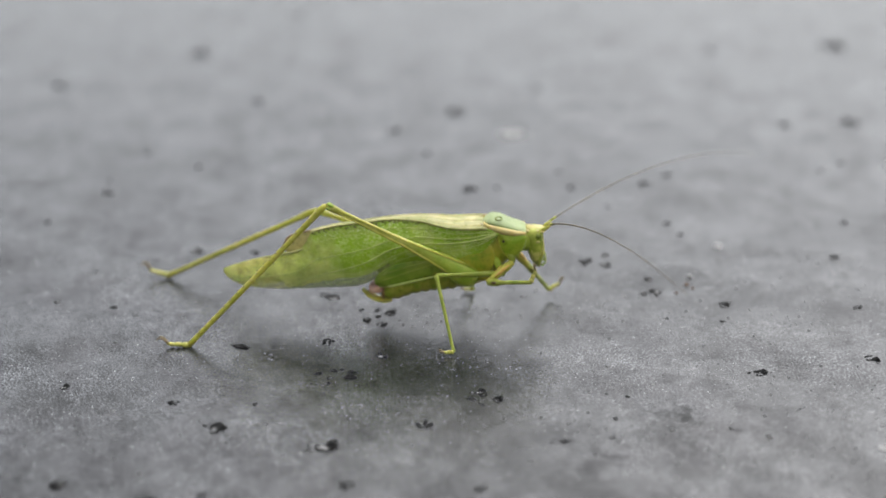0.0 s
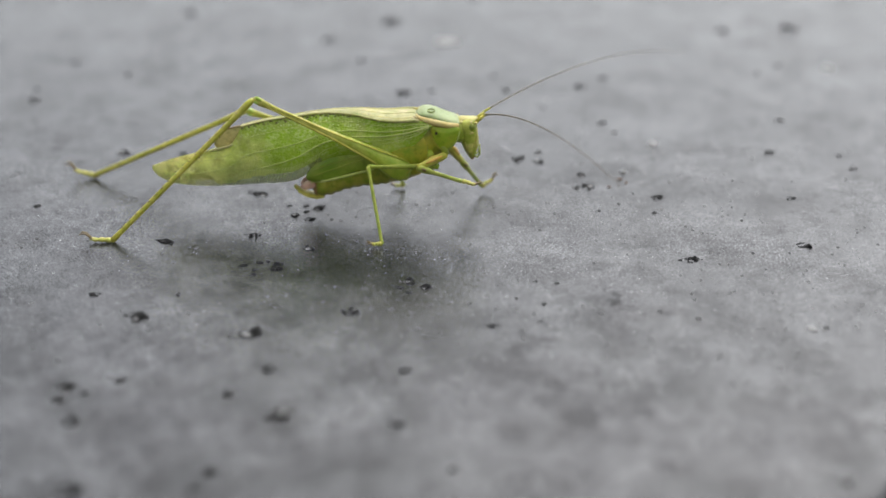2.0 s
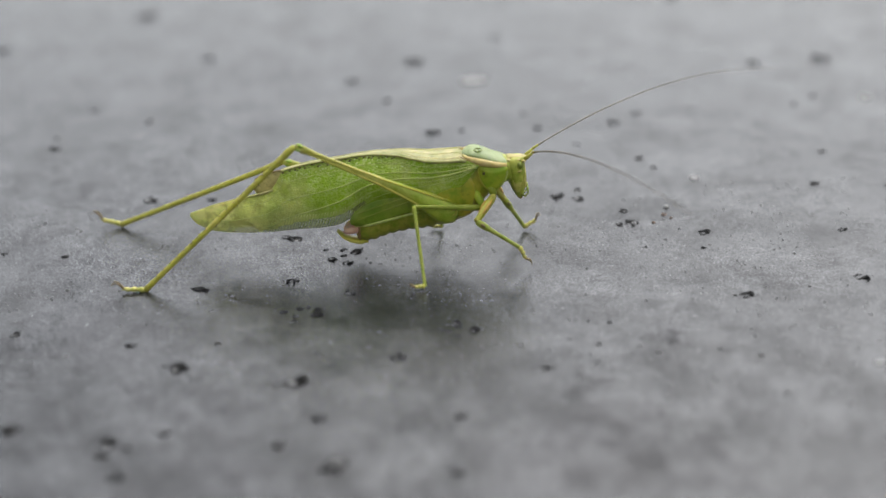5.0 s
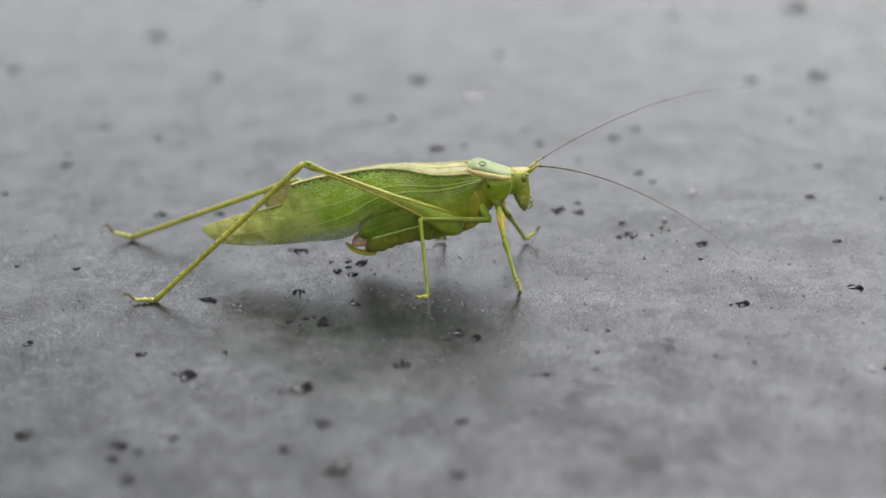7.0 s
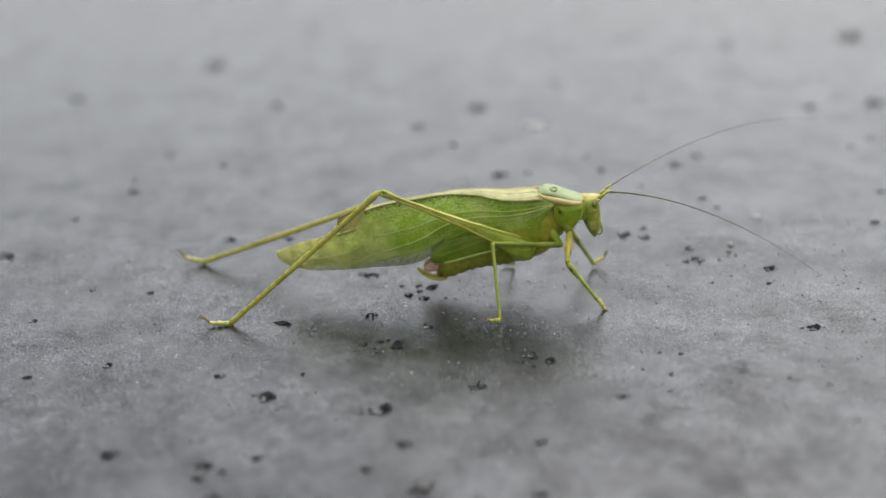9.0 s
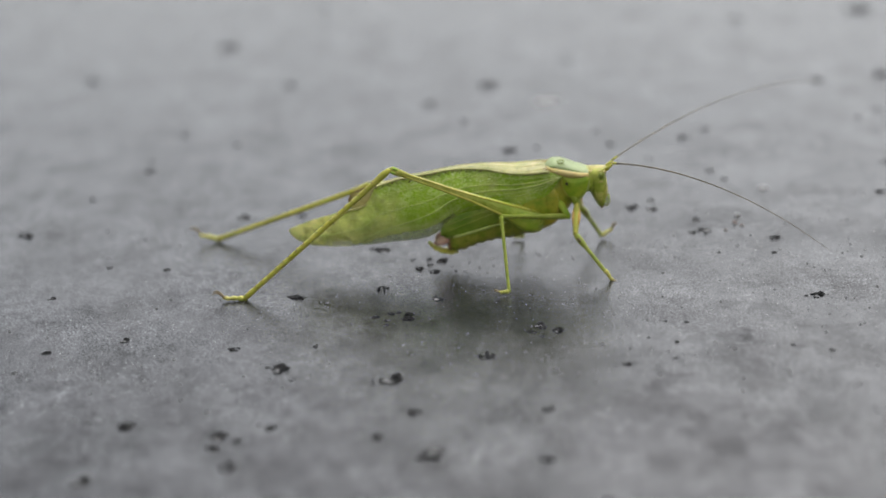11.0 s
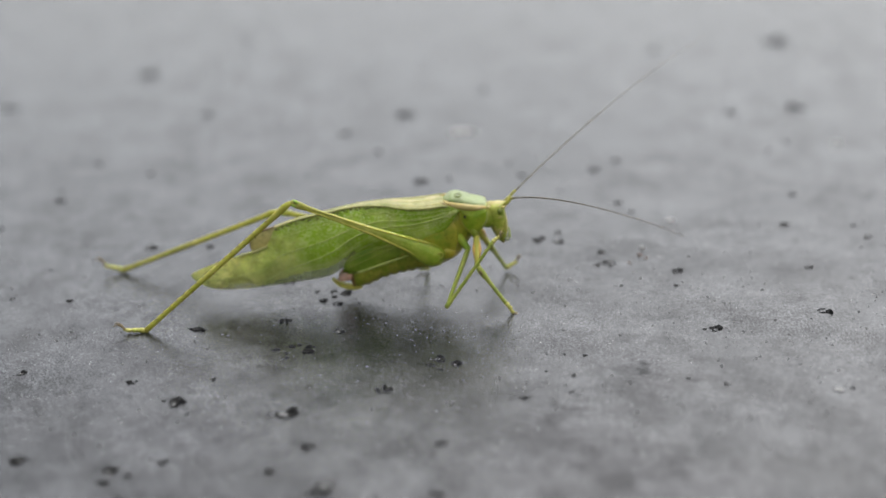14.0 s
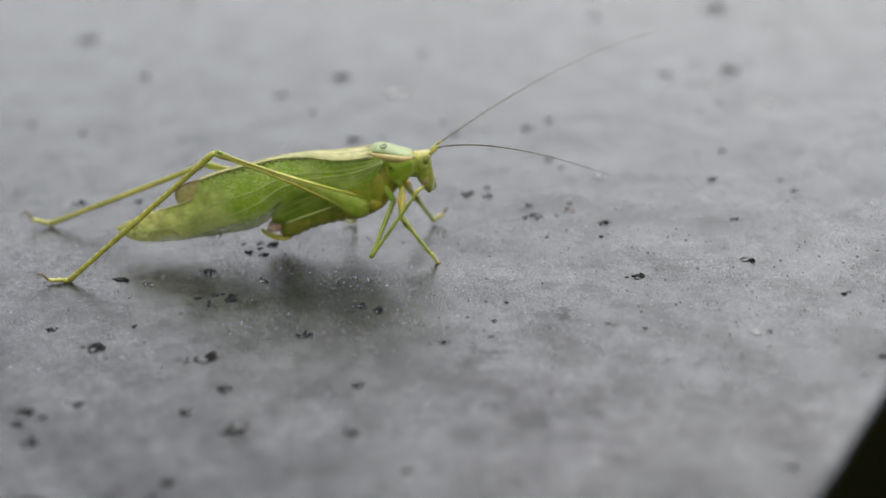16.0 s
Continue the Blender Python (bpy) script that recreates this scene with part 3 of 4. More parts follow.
def build_grit(top):
    """Fine dark and pale grains that cling to the sheet, in drifts."""
    rnd = random.Random(77)
    for label, mat, count, sizes in (("fine dark grit stuck to the tabletop", GRIT, 2600, (0.05, 0.19)), ("fine pale dust grains on the tabletop", FLAKE, 600, (0.04, 0.11))):
        bm = bmesh.new()
        made = 0
        while made < count:
            x, y = rnd.uniform(-70, 85), rnd.uniform(-45, 35)
            drift = 0.5 + 0.5 * noise.noise(Vector((x * 0.045, y * 0.06, 3.1))) + 0.35 * noise.noise(Vector((x * 0.2, y * 0.2, 9.4)))
            if drift + (0.12 if x > 16 else 0.0) < rnd.uniform(0.35, 0.95):
                continue
            r = sizes[0] + (sizes[1] - sizes[0]) * rnd.random() ** 4
            turn, long = rnd.uniform(0, 6.28), rnd.uniform(0.7, 1.9)
            rim = []
            for k in range(5):
                a = turn + 1.2566 * k
                q = r * rnd.uniform(0.7, 1.25)
                rim.append(bm.verts.new(Vector((x + q * long * math.cos(a), y + q * 1.3 * math.sin(a), 0.0)) * MM))
            tip = bm.verts.new(Vector((x + r * rnd.uniform(-0.3, 0.3), y + r * rnd.uniform(-0.3, 0.3), r * rnd.uniform(0.5, 1.1))) * MM)
            for k in range(5):
                bm.faces.new((rim[k], rim[(k + 1) % 5], tip))
            made += 1
        me = bpy.data.meshes.new("grit")
        bm.to_mesh(me)
        bm.free()
        me.materials.append(mat)
        ob = new("grit", me)
        ob.parent = top
        tagged(ob, label, kind="stuff")


def build_crumb(name, x, y, w, long, tall, mat, label, seed):
    """A small flat-bottomed flake or grain that lies on the table."""
    rnd = random.Random(seed)
    bm = bmesh.new()
    n = 10
    rings = []
    for r, z in ((0.9, 0.0), (1.0, 0.3), (0.75, 0.85), (0.35, 1.0)):
        rings.append([(x + 0.5 * w * r * math.cos(6.2832 * i / n) * rnd.uniform(0.75, 1.15), y + 0.5 * long * r * math.sin(6.2832 * i / n) * rnd.uniform(0.75, 1.15), tall * z) for i in range(n)])
    ring_skin(bm, rings)
    tagged(part(name, bm, mat), label, "debris", "crumbs on the table")


def build_crumbs():
    for k, (x, y, w, long, tall) in enumerate(((41.4, 23.9, 1.0, 1.2, 0.3), (16.8, 92.5, 5.5, 5.0, 0.15), (82.5, 74.0, 2.2, 3.0, 0.15), (47.3, 36.0, 1.6, 2.4, 0.15), (57.8, -28.9, 1.2, 1.6, 0.12))):
        build_crumb("flake", x, y, w, long, tall, FLAKE, "pale grey flake lying on the tabletop", 20 + k)
    for k, (x, y, w) in enumerate(((40.6, 21.0, 0.8), (41.4, 19.6, 0.5), (38.8, 18.0, 0.5))):
        build_crumb("grit", x, y, w, w * 1.3, 0.15, RUST, "rust-brown crumb on the grey tabletop", 40 + k)


# ---- the katydid; it heads towards +x, its middle plane at y = Y0; millimetres ----
Y0 = 9.5
NOTCH = -11.3      # where the ridge ends and the narrow tip begins
RIDGE = ([NOTCH, -10.0, -7.4, -3.7, 0.0, 3.7, 5.9, 8.0, 11.0, 12.6, 14.4],
         [(12.32, 0.30), (12.72, 0.30), (13.3, 0.35), (13.8, 0.40), (14.25, 0.60), (14.22, 1.2), (13.92, 1.9), (13.62, 2.4), (13.65, 2.6), (13.65, 2.6), (13.2, 2.6)])
LOWER = ([-23.6, -22.8, -20.6, -15.0, -10.0, -4.0, -0.2, 4.0, 7.9, 12.0, 14.4],
         [(6.5,), (5.55,), (4.6,), (4.3,), (4.65,), (5.3,), (7.7,), (8.7,), (9.0,), (10.3,), (12.9,)])
UPPER_TIP = ([-23.6, -21.8, -20.0, -15.2, -13.0, -12.0, NOTCH], [(6.8,), (7.45,), (8.0,), (9.1,), (9.7,), (10.9,), (12.32,)])


def wing_point(x, v, side):
    """A point of the forewing: v from 0 at the ridge to 1 at the lower margin; side -1 or 1."""
    if x < NOTCH:
        top, half = spline(*UPPER_TIP, x)[0], 0.30
    else:
        top, half = spline(*RIDGE, x)
    low = spline(*LOWER, x)[0]
    full = 2.9 * max(0.0, min(1.0, (x + 24.0) / 22.0)) ** 0.6
    bulge = half + (full - half) * math.sin(math.pi * min(1.0, v * 0.78)) if full > half else half
    return (x, Y0 + side * bulge, top + (low - top) * v)


def build_wing(side, body):
    bm = bmesh.new()
    nx, nv = 92, 28
    outer = [[wing_point(-23.6 + 38.0 * i / nx, j / nv, side) for j in range(nv + 1)] for i in range(nx + 1)]
    o = [[bm.verts.new(Vector(p) * MM) for p in r] for r in outer]
    q = [[bm.verts.new(Vector((p[0], p[1] - side * 0.09, p[2] - 0.01)) * MM) for p in r] for r in outer]
    for i in range(nx):
        for j in range(nv):
            bm.faces.new((o[i][j], o[i + 1][j], o[i + 1][j + 1], o[i][j + 1]))
            bm.faces.new((q[i][j], q[i][j + 1], q[i + 1][j + 1], q[i + 1][j]))
    for i in range(nx):
        for j in (0, nv):
            bm.faces.new((o[i][j], q[i][j], q[i + 1][j], o[i + 1][j]))
    for j in range(nv):
        for i in (0, nx):
            bm.faces.new((o[i][j], o[i][j + 1], q[i][j + 1], q[i][j]))
    wing = part("forewing", bm, [WING, FRINGE], body, "leaf-like green forewing with a yellowing tip")
    for f in wing.data.polygons:
        c = f.center / MM
        top = spline(*(UPPER_TIP if c.x < NOTCH else RIDGE), c.x)[0]
        low = spline(*LOWER, c.x)[0]
        if (top - c.z) / (top - low) > 0.82 + 0.16 * min(1.0, max(0.0, -c.x - 7.0) / 9.0) and -15.0 < c.x < -0.6:
            f.material_index = 1
    return wing


def build_veins(side, wing_parent):
    """The main veins: they leave the wing's root and fan out to the lower margin and the tip."""
    lines = [(0.16, 0.10, -20.0, 0.25), (0.30, 0.30, -21.0, 0.62), (0.42, 0.42, -14.0, 0.86), (0.52, 0.5, -7.0, 0.93), (0.62, 0.6, -2.0, 0.96)]
    for v0, vm, x_end, v1 in lines:
        pts, rad = [], []
        for k in range(25):
            u = k / 24
            x = 14.0 + (x_end - 14.0) * u
            v = (1 - u) ** 2 * v0 + 2 * u * (1 - u) * vm + u * u * v1
            p = wing_point(x, v, side)
            pts.append((p[0], p[1] + side * 0.02, p[2]))
            rad.append((0.13 if v0 == 0.42 else 0.085 if v0 == 0.30 else 0.05) * (1 - 0.55 * u))
        bm = bmesh.new()
        tube(bm, pts, rad, 6)
        part("vein", bm, VEIN, wing_parent)


def build_cross_veins(side, parent):
    """Short close-set cross veins near the translucent lower margin."""
    bm = bmesh.new()
    for k in range(34):
        x = -13.5 + 12.9 * k / 33
        a, b = wing_point(x + 0.7, 0.74, side), wing_point(x, 0.99, side)
        tube(bm, [(a[0], a[1] + side * 0.02, a[2]), (b[0], b[1] + side * 0.02, b[2])], [0.075, 0.06], 5)
    tagged(part("cross_vein", bm, VEIN, parent), kind="stuff")


def build_dorsal(body):
    """The cream top between the two wing ridges, and the cream rims that run on towards the tip."""
    bm = bmesh.new()
    rings = []
    for i in range(45):
        x = 12.8 + (NOTCH - 12.8) * i / 44
        z, h = spline(*RIDGE, x)
        crown = 0.30 * min(1.0, h / 1.5)
        rings.append([(x, Y0 + h * 1.02 * c, z + 0.06 + crown * (1 - c * c)) for c in (-1, -0.7, -0.35, 0, 0.35, 0.7, 1)]
                     + [(x, Y0 + h * 1.02 * c, z - 0.22) for c in (1, 0, -1)])
    ring_skin(bm, rings)
    part("wing_top", bm, WING_TOP, body, "cream top field of the folded wings")
    for c, x0, x1, mat in ((-0.75, 12.0, 4.0, STRIPE), (-0.1, 12.2, 3.5, CREAM)):
        bm = bmesh.new()
        pts = []
        for k in range(16):
            x = x0 + (x1 - x0) * k / 15
            z, h = spline(*RIDGE, x)
            d = c * (1 - 0.25 * k / 15) + 0.05 * math.sin(k * 0.9 + c * 7)
            pts.append((x, Y0 + h * 1.02 * d, z + 0.07 + 0.30 * min(1.0, h / 1.5) * (1 - d * d)))
        tube(bm, pts, [0.05 - 0.03 * k / 15 for k in range(16)], 6)
        part("fold_line", bm, mat, body)
    for side in (-1, 1):
        bm = bmesh.new()
        pts, rad = [], []
        for i in range(44):
            x = 12.4 + (NOTCH - 12.4) * i / 43
            z, h = spline(*RIDGE, x)
            pts.append((x, Y0 + side * (h + 0.05), z + 0.02))
            rad.append(0.20 - 0.08 * i / 43)
        tube(bm, pts, rad, 8)
        part("wing_ridge", bm, CREAM, body)
        bm = bmesh.new()
        for i in range(40):
            x = 3.5 - 14.5 * i / 39 + 0.12 * math.sin(i * 2.4)
            p = wing_point(x, 0.035 + 0.02 * math.sin(i * 1.7), side)
            ball(bm, (p[0], p[1] + side * 0.03, p[2]), (0.17, 0.05, 0.10 + 0.04 * math.sin(i * 3.1)), 0, 6, 4)
        tagged(part("brown_fleck", bm, SPINE, body, "row of brown flecks along the wing ridge"), kind="stuff")


def leaf_plate(outline, y, bulge, thick=0.08):
    """A thin curved plate from an outline (x, z)."""
    bm = bmesh.new()
    cx = sum(p[0] for p in outline) / len(outline)
    cz = sum(p[1] for p in outline) / len(outline)
    for off in (0.0, thick):
        rings = []
        for f in (1.0, 0.75, 0.5, 0.25):
            rings.append([bm.verts.new(Vector((cx + (x - cx) * f, y + off - bulge * (1 - f * f), cz + (z - cz) * f)) * MM) for x, z in outline])
        n = len(outline)
        for a, b in zip(rings, rings[1:]):
            for i in range(n):
                bm.faces.new((a[i], a[(i + 1) % n], b[(i + 1) % n], b[i]))
        bm.faces.new(rings[-1])
        if off == 0.0:
            first = rings[0]
        else:
            for i in range(n):
                bm.faces.new((first[i], first[(i + 1) % n], rings[0][(i + 1) % n], rings[0][i]))
    return bm


def rounded(points, per=5):
    """A closed smooth outline through a few points."""
    out, n = [], len(points)
    for i in range(n):
        p0, p1, p2, p3 = points[i - 1], points[i], points[(i + 1) % n], points[(i + 2) % n]
        for k in range(per):
            u = k / per
            out.append(tuple(0.5 * (2 * b + (c - a) * u + (2 * a - 5 * b + 4 * c - d) * u * u + (3 * b - a - 3 * c + d) * u ** 3)
                             for a, b, c, d in zip(p0, p1, p2, p3)))
    return out


def build_abdomen(katydid):
    bm = bmesh.new()
    loft(bm, [(-1.9, 4.2, 1.1, 0.9), (-1.3, 4.4, 1.9, 1.6), (0.3, 5.2, 2.75, 2.1), (2.5, 6.2, 3.0, 2.3), (5.0, 7.0, 3.3, 2.4), (8.0, 7.6, 3.6, 2.5), (9.5, 8.0, 3.6, 2.4)], Y0, 0.12, 28, 2.2, 0.05, 1.25)
    abdomen = part("abdomen", bm, BELLY, katydid, "dark green ringed abdomen")
    for side in (-1, 1):
        under = rounded([(-2.5, 5.4), (-2.0, 7.0), (0.4, 8.7), (3.4, 9.5), (7.0, 9.6), (8.5, 8.0), (6.5, 6.9), (3.5, 6.2), (0.0, 5.1)])
        for za, zb in ((6.4, 8.3), (7.3, 9.0)):
            bm = bmesh.new()
            tube(bm, [(-1.6, Y0 + side * 2.5, za - 0.4), (1.5, Y0 + side * 2.68, (za + zb) / 2 - 0.2), (5.0, Y0 + side * 2.66, zb), (7.5, Y0 + side * 2.5, zb + 0.2)], [0.04, 0.07, 0.07, 0.05], 6)
            part("hindwing_vein", bm, LEG_GREEN, abdomen)
        part("folded_hindwing", leaf_plate(under, Y0 + side * 2.3, -side * 0.3), DEEP, abdomen, "dark green folded hindwing under the forewing")
    bm = bmesh.new()
    tube(bm, [(-2.0, Y0 - 1.9, 4.9), (0.0, Y0 - 2.4, 5.25), (3.5, Y0 - 2.65, 6.2), (6.5, Y0 - 2.75, 6.95)], [0.10, 0.17, 0.17, 0.1], 7)
    part("side_stripe", bm, VEIN, abdomen, "pale stripe along the abdomen")
    bm = bmesh.new()
    loft(bm, [(-1.75, 4.1, 1.45, 1.2), (-1.5, 4.2, 1.8, 1.55), (-1.3, 4.3, 1.95, 1.66)], Y0 - 0.02, 0.15, 20)
    part("abdomen_ring", bm, BROWN, abdomen, "brown last ring of the abdomen")
    bm = bmesh.new()
    tube(bm, [(-0.4, Y0, 2.35), (-1.4, Y0, 2.2), (-2.6, Y0, 2.45), (-3.6, Y0, 2.95), (-4.4, Y0, 3.75)], [0.34, 0.38, 0.36, 0.32, 0.2], 10, flat=2.6)
    part("tail_plate", bm, LEG, abdomen, "upcurved yellow-green plate under the tail")
    for side in (-1, 1):
        bm = bmesh.new()
        tube(bm, [(-1.6, Y0 + side * 0.9, 4.3), (-2.3, Y0 + side * 1.2, 4.25), (-3.0, Y0 + side * 1.0, 4.0), (-3.5, Y0 + side * 0.5, 3.7)], [0.55, 0.62, 0.5, 0.18], 10)
        part("tail_clasper", bm, PINK, abdomen, "pinkish brown clasper")
    return abdomen


def build_body(katydid):
    bm = bmesh.new()
    loft(bm, [(8.0, 8.2, 3.6, 2.6), (9.5, 8.4, 4.0, 2.9), (11.5, 8.9, 4.0, 2.9), (13.5, 9.7, 3.9, 2.5), (15.0, 10.6, 3.1, 2.1), (16.2, 11.0, 2.2, 1.7)], Y0, 0.35, 30, 2.4)
    body = part("body", bm, FLANK, katydid, "yellow-green middle body with folded flanks")
    # neck shield
    bm = bmesh.new()
    loft(bm, [(12.3, 14.0, 0.05, 0.4), (12.5, 14.03, 0.2, 1.1), (12.85, 14.08, 0.38, 1.7), (13.3, 14.12, 0.54, 2.05), (13.8, 14.02, 0.70, 2.2), (14.6, 13.75, 0.88, 2.25), (16.2, 13.1, 0.86, 2.2), (17.5, 12.8, 0.72, 2.0), (18.1, 12.68, 0.50, 1.85)], Y0, 0.15, 30, 2.2)
    shield = part("neck_shield", bm, MINT, body, "pale mint saddle-shaped neck shield")
    bm = bmesh.new()
    ring = []
    for k in range(17):
        a0 = 2 * math.pi * k / 16
        tilt = radians(60 + 13 * math.sin(a0))
        ring.append((14.35 + 0.46 * math.cos(a0), Y0 - 2.38 * math.cos(tilt) ** 0.91, 13.83 + 0.94 * math.sin(tilt) ** 0.91))
    tube(bm, ring, 0.07, 6)
    part("ring_mark", bm, EYE, body, "small ring-shaped mark on the shield")
    for side in (-1, 1):
        bm = bmesh.new()
        tube(bm, [(12.35, Y0 + side * 1.2, 14.05), (12.8, Y0 + side * 2.0, 13.85), (13.4, Y0 + side * 2.26, 13.66), (14.2, Y0 + side * 2.38, 13.42), (15.5, Y0 + side * 2.32, 13.1), (16.6, Y0 + side * 2.18, 12.82), (18.0, Y0 + side * 1.95, 12.66)],
             [0.14, 0.26, 0.38, 0.46, 0.46, 0.42, 0.30], 10)
        part("shield_stripe", bm, APRICOT, body, "cream stripe along the shield's edge")
        lobe = rounded([(17.95, 12.55), (18.1, 11.8), (17.8, 10.7), (16.8, 9.5), (15.6, 9.3), (14.5, 10.9), (14.2, 12.2), (14.3, 13.0), (16.0, 12.75)])
        bm = leaf_plate(lobe, Y0 + side * 2.35, -side * 0.45)
        rim = bmesh.new()
        tube(rim, [(14.45, Y0 + side * 2.40, 12.9), (14.28, Y0 + side * 2.45, 12.1), (14.5, Y0 + side * 2.45, 11.0), (15.0, Y0 + side * 2.42, 10.1), (15.6, Y0 + side * 2.38, 9.4)], [0.05, 0.10, 0.11, 0.09, 0.05], 6)
        part("lobe_rim", rim, LEG, body, "yellowish rim of the shield's side lobe")
        part("shield_lobe", bm, GREEN, body, "bright green side lobe of the shield")
        rim = bmesh.new()
        tube(rim, [(17.95, Y0 + side * 2.25, 12.5), (18.08, Y0 + side * 2.36, 11.8), (17.82, Y0 + side * 2.38, 10.75), (17.1, Y0 + side * 2.38, 9.85)], [0.06, 0.10, 0.10, 0.05], 6)
        part("lobe_rim", rim, VEIN, body, "yellowish rim of the shield's side lobe")
        crease = bmesh.new()
        tube(crease, [(11.9, Y0 + side * 1.5, 13.98), (12.35, Y0 + side * 2.05, 13.86), (12.75, Y0 + side * 2.42, 13.62), (13.3, Y0 + side * 2.62, 13.3)], [0.04, 0.09, 0.09, 0.05], 6)
        part("shield_crease", crease, BROWN, body, "brownish crease behind the shield")
    bm = bmesh.new()
    ball(bm, (15.0, Y0 - 2.74, 11.9), (0.2, 0.1, 0.22), 0, 10, 6)
    part("dark_spot", bm, DARK, body)
    # root of the wings: orange-yellow folded skin plates on the flank
    for x, z, rx, rz, mat in ((10.8, 9.0, 1.5, 2.0, FLANK), (12.7, 9.2, 1.2, 2.4, FLANK), (11.9, 6.9, 1.5, 1.0, FLANK)):
        bm = bmesh.new()
        ball(bm, (x, Y0 - 2.35, z), (rx, 0.55, rz), 0, 18, 12)
        part("flank_plate", bm, mat, body)
    for side in (-1, 1):
        bm = bmesh.new()
        tube(bm, [(15.5, Y0 + side * 1.8, 10.6), (16.0, Y0 + side * 2.2, 9.6), (16.3, Y0 + side * 2.45, 8.7)], [0.6, 0.52, 0.45], 10)
        part("front_hip", bm, LEG_GREEN, body)
        hip_x = 15.0 if side < 0 else 14.3
        bm = bmesh.new()
        tube(bm, [(13.6, Y0 + side * 1.6, 9.6), (14.2, Y0 + side * 2.4, 8.5), (hip_x, Y0 + side * 3.0, 7.3), (hip_x - 0.1, Y0 + side * 3.1, 7.0)], [0.6, 0.55, 0.42, 0.3], 10)
        part("middle_hip", bm, GREEN, body)
    return body


def build_head(katydid):
    bm = bmesh.new()
    rings = []
    for z, xb, xf, hw in ((7.0, 19.6, 20.0, 0.30), (7.4, 19.25, 20.3, 0.65), (8.2, 18.8, 20.5, 1.0), (9.2, 18.35, 20.6, 1.3), (10.2, 17.9, 20.6, 1.5),
                          (11.2, 17.6, 20.55, 1.65), (12.0, 17.5, 20.5, 1.6), (12.5, 17.7, 20.5, 1.35), (12.8, 18.2, 20.6, 0.9)):
        xc, hx = (xb + xf) / 2, (xf - xb) / 2
        rings.append([(xc + hx * math.cos(a), Y0 + hw * math.sin(a), z) for a in (2 * math.pi * k / 22 for k in range(22))])
    ring_skin(bm, rings)
    loft(bm, [(15.5, 11.4, 1.5, 1.8), (17.0, 11.3, 1.75, 1.9), (18.3, 11.1, 1.7, 1.7), (19.0, 10.9, 1.4, 1.3)], Y0, 0.3, 24)
    body = head = part("head", bm, SKULL, katydid, "small green head with a steep yellow-streaked face")
    bm = bmesh.new()
    tube(bm, [(17.9, Y0, 12.45), (18.5, Y0, 12.62), (19.3, Y0, 12.62), (20.0, Y0, 12.58), (20.5, Y0, 12.6), (20.8, Y0, 12.6)], [0.30, 0.42, 0.32, 0.38, 0.26, 0.12], 10, flat=2.4)
    part("brow", bm, STRIPE, body, "cream crown of the head")
    for side in (-1, 1):
        for x, z, r in ((18.25, 12.5, 0.36), (18.95, 12.4, 0.3), (19.6, 12.5, 0.32), (20.3, 12.35, 0.26)):
            bm = bmesh.new()
            ball(bm, (x, Y0 + side * 0.95, z), (r * 1.15, r, r * 0.62), 0, 10, 7)
            part("crown_bump", bm, STRIPE, body)
        bm = bmesh.new()
        ball(bm, (19.75, Y0 + side * 1.3, 11.85), (0.42, 0.36, 0.48), 0, 16, 10)
        part("eye", bm, EYE, body, "round dark green eye")
        bm = bmesh.new()
        ball(bm, (19.7, Y0 + side * 1.45, 11.1), (0.42, 0.2, 0.13), 0, 10, 6)
        part("eye_streak", bm, STRIPE, body, "cream streak under the eye")
        bm = bmesh.new()
        tube(bm, [(20.4, Y0 + side * 0.5, 12.4), (21.0, Y0 + side * 0.65, 12.9), (21.55, Y0 + side * 0.72, 13.38)], [0.30, 0.25, 0.15], 9)
        part("antenna_socket", bm, LEG, body, "bright yellow-green antenna socket")
        bm = bmesh.new()
        ball(bm, (19.5, Y0 + side * 0.95, 9.3), (0.62, 0.42, 1.3), 0, 12, 8)
        part("cheek", bm, FOOT, body, "pale yellow cheek plate")
        bm = bmesh.new()
        tube(bm, [(20.45, Y0 + side * 0.5, 11.4), (20.5, Y0 + side * 0.85, 10.4), (20.2, Y0 + side * 1.15, 9.5), (19.85, Y0 + side * 1.1, 8.5), (19.8, Y0 + side * 0.8, 7.7)], [0.08, 0.13, 0.15, 0.13, 0.08], 6)
        part("face_line", bm, FOOT, body, "pale yellow line down the face")
        bm = bmesh.new()
        tube(bm, [(19.0, Y0 + side * 1.25, 10.6), (18.9, Y0 + side * 1.25, 9.6), (19.2, Y0 + side * 1.1, 8.5)], [0.06, 0.12, 0.07], 6)
        part("jaw_line", bm, FOOT, body, "pale yellow line along the jaw")
        bm = bmesh.new()
        tube(bm, [(20.0, Y0 + side * 0.5, 7.6), (20.5, Y0 + side * 0.75, 7.4), (20.85, Y0 + side * 0.85, 7.9), (20.8, Y0 + side * 0.9, 8.7)], [0.13, 0.13, 0.11, 0.14], 7)
        part("palp", bm, LEG_GREEN, body, "thin green mouth feeler")
    bm = bmesh.new()
    ball(bm, (20.3, Y0, 9.5), (0.42, 0.95, 1.5), 0, 14, 10)
    part("face", bm, FOOT, body, "pale yellow face plate")
    bm = bmesh.new()
    ball(bm, (19.85, Y0, 7.2), (0.35, 0.5, 0.35), 0, 10, 8)
    part("mouth", bm, BROWN, body, "brown tip of the jaws")
    return head


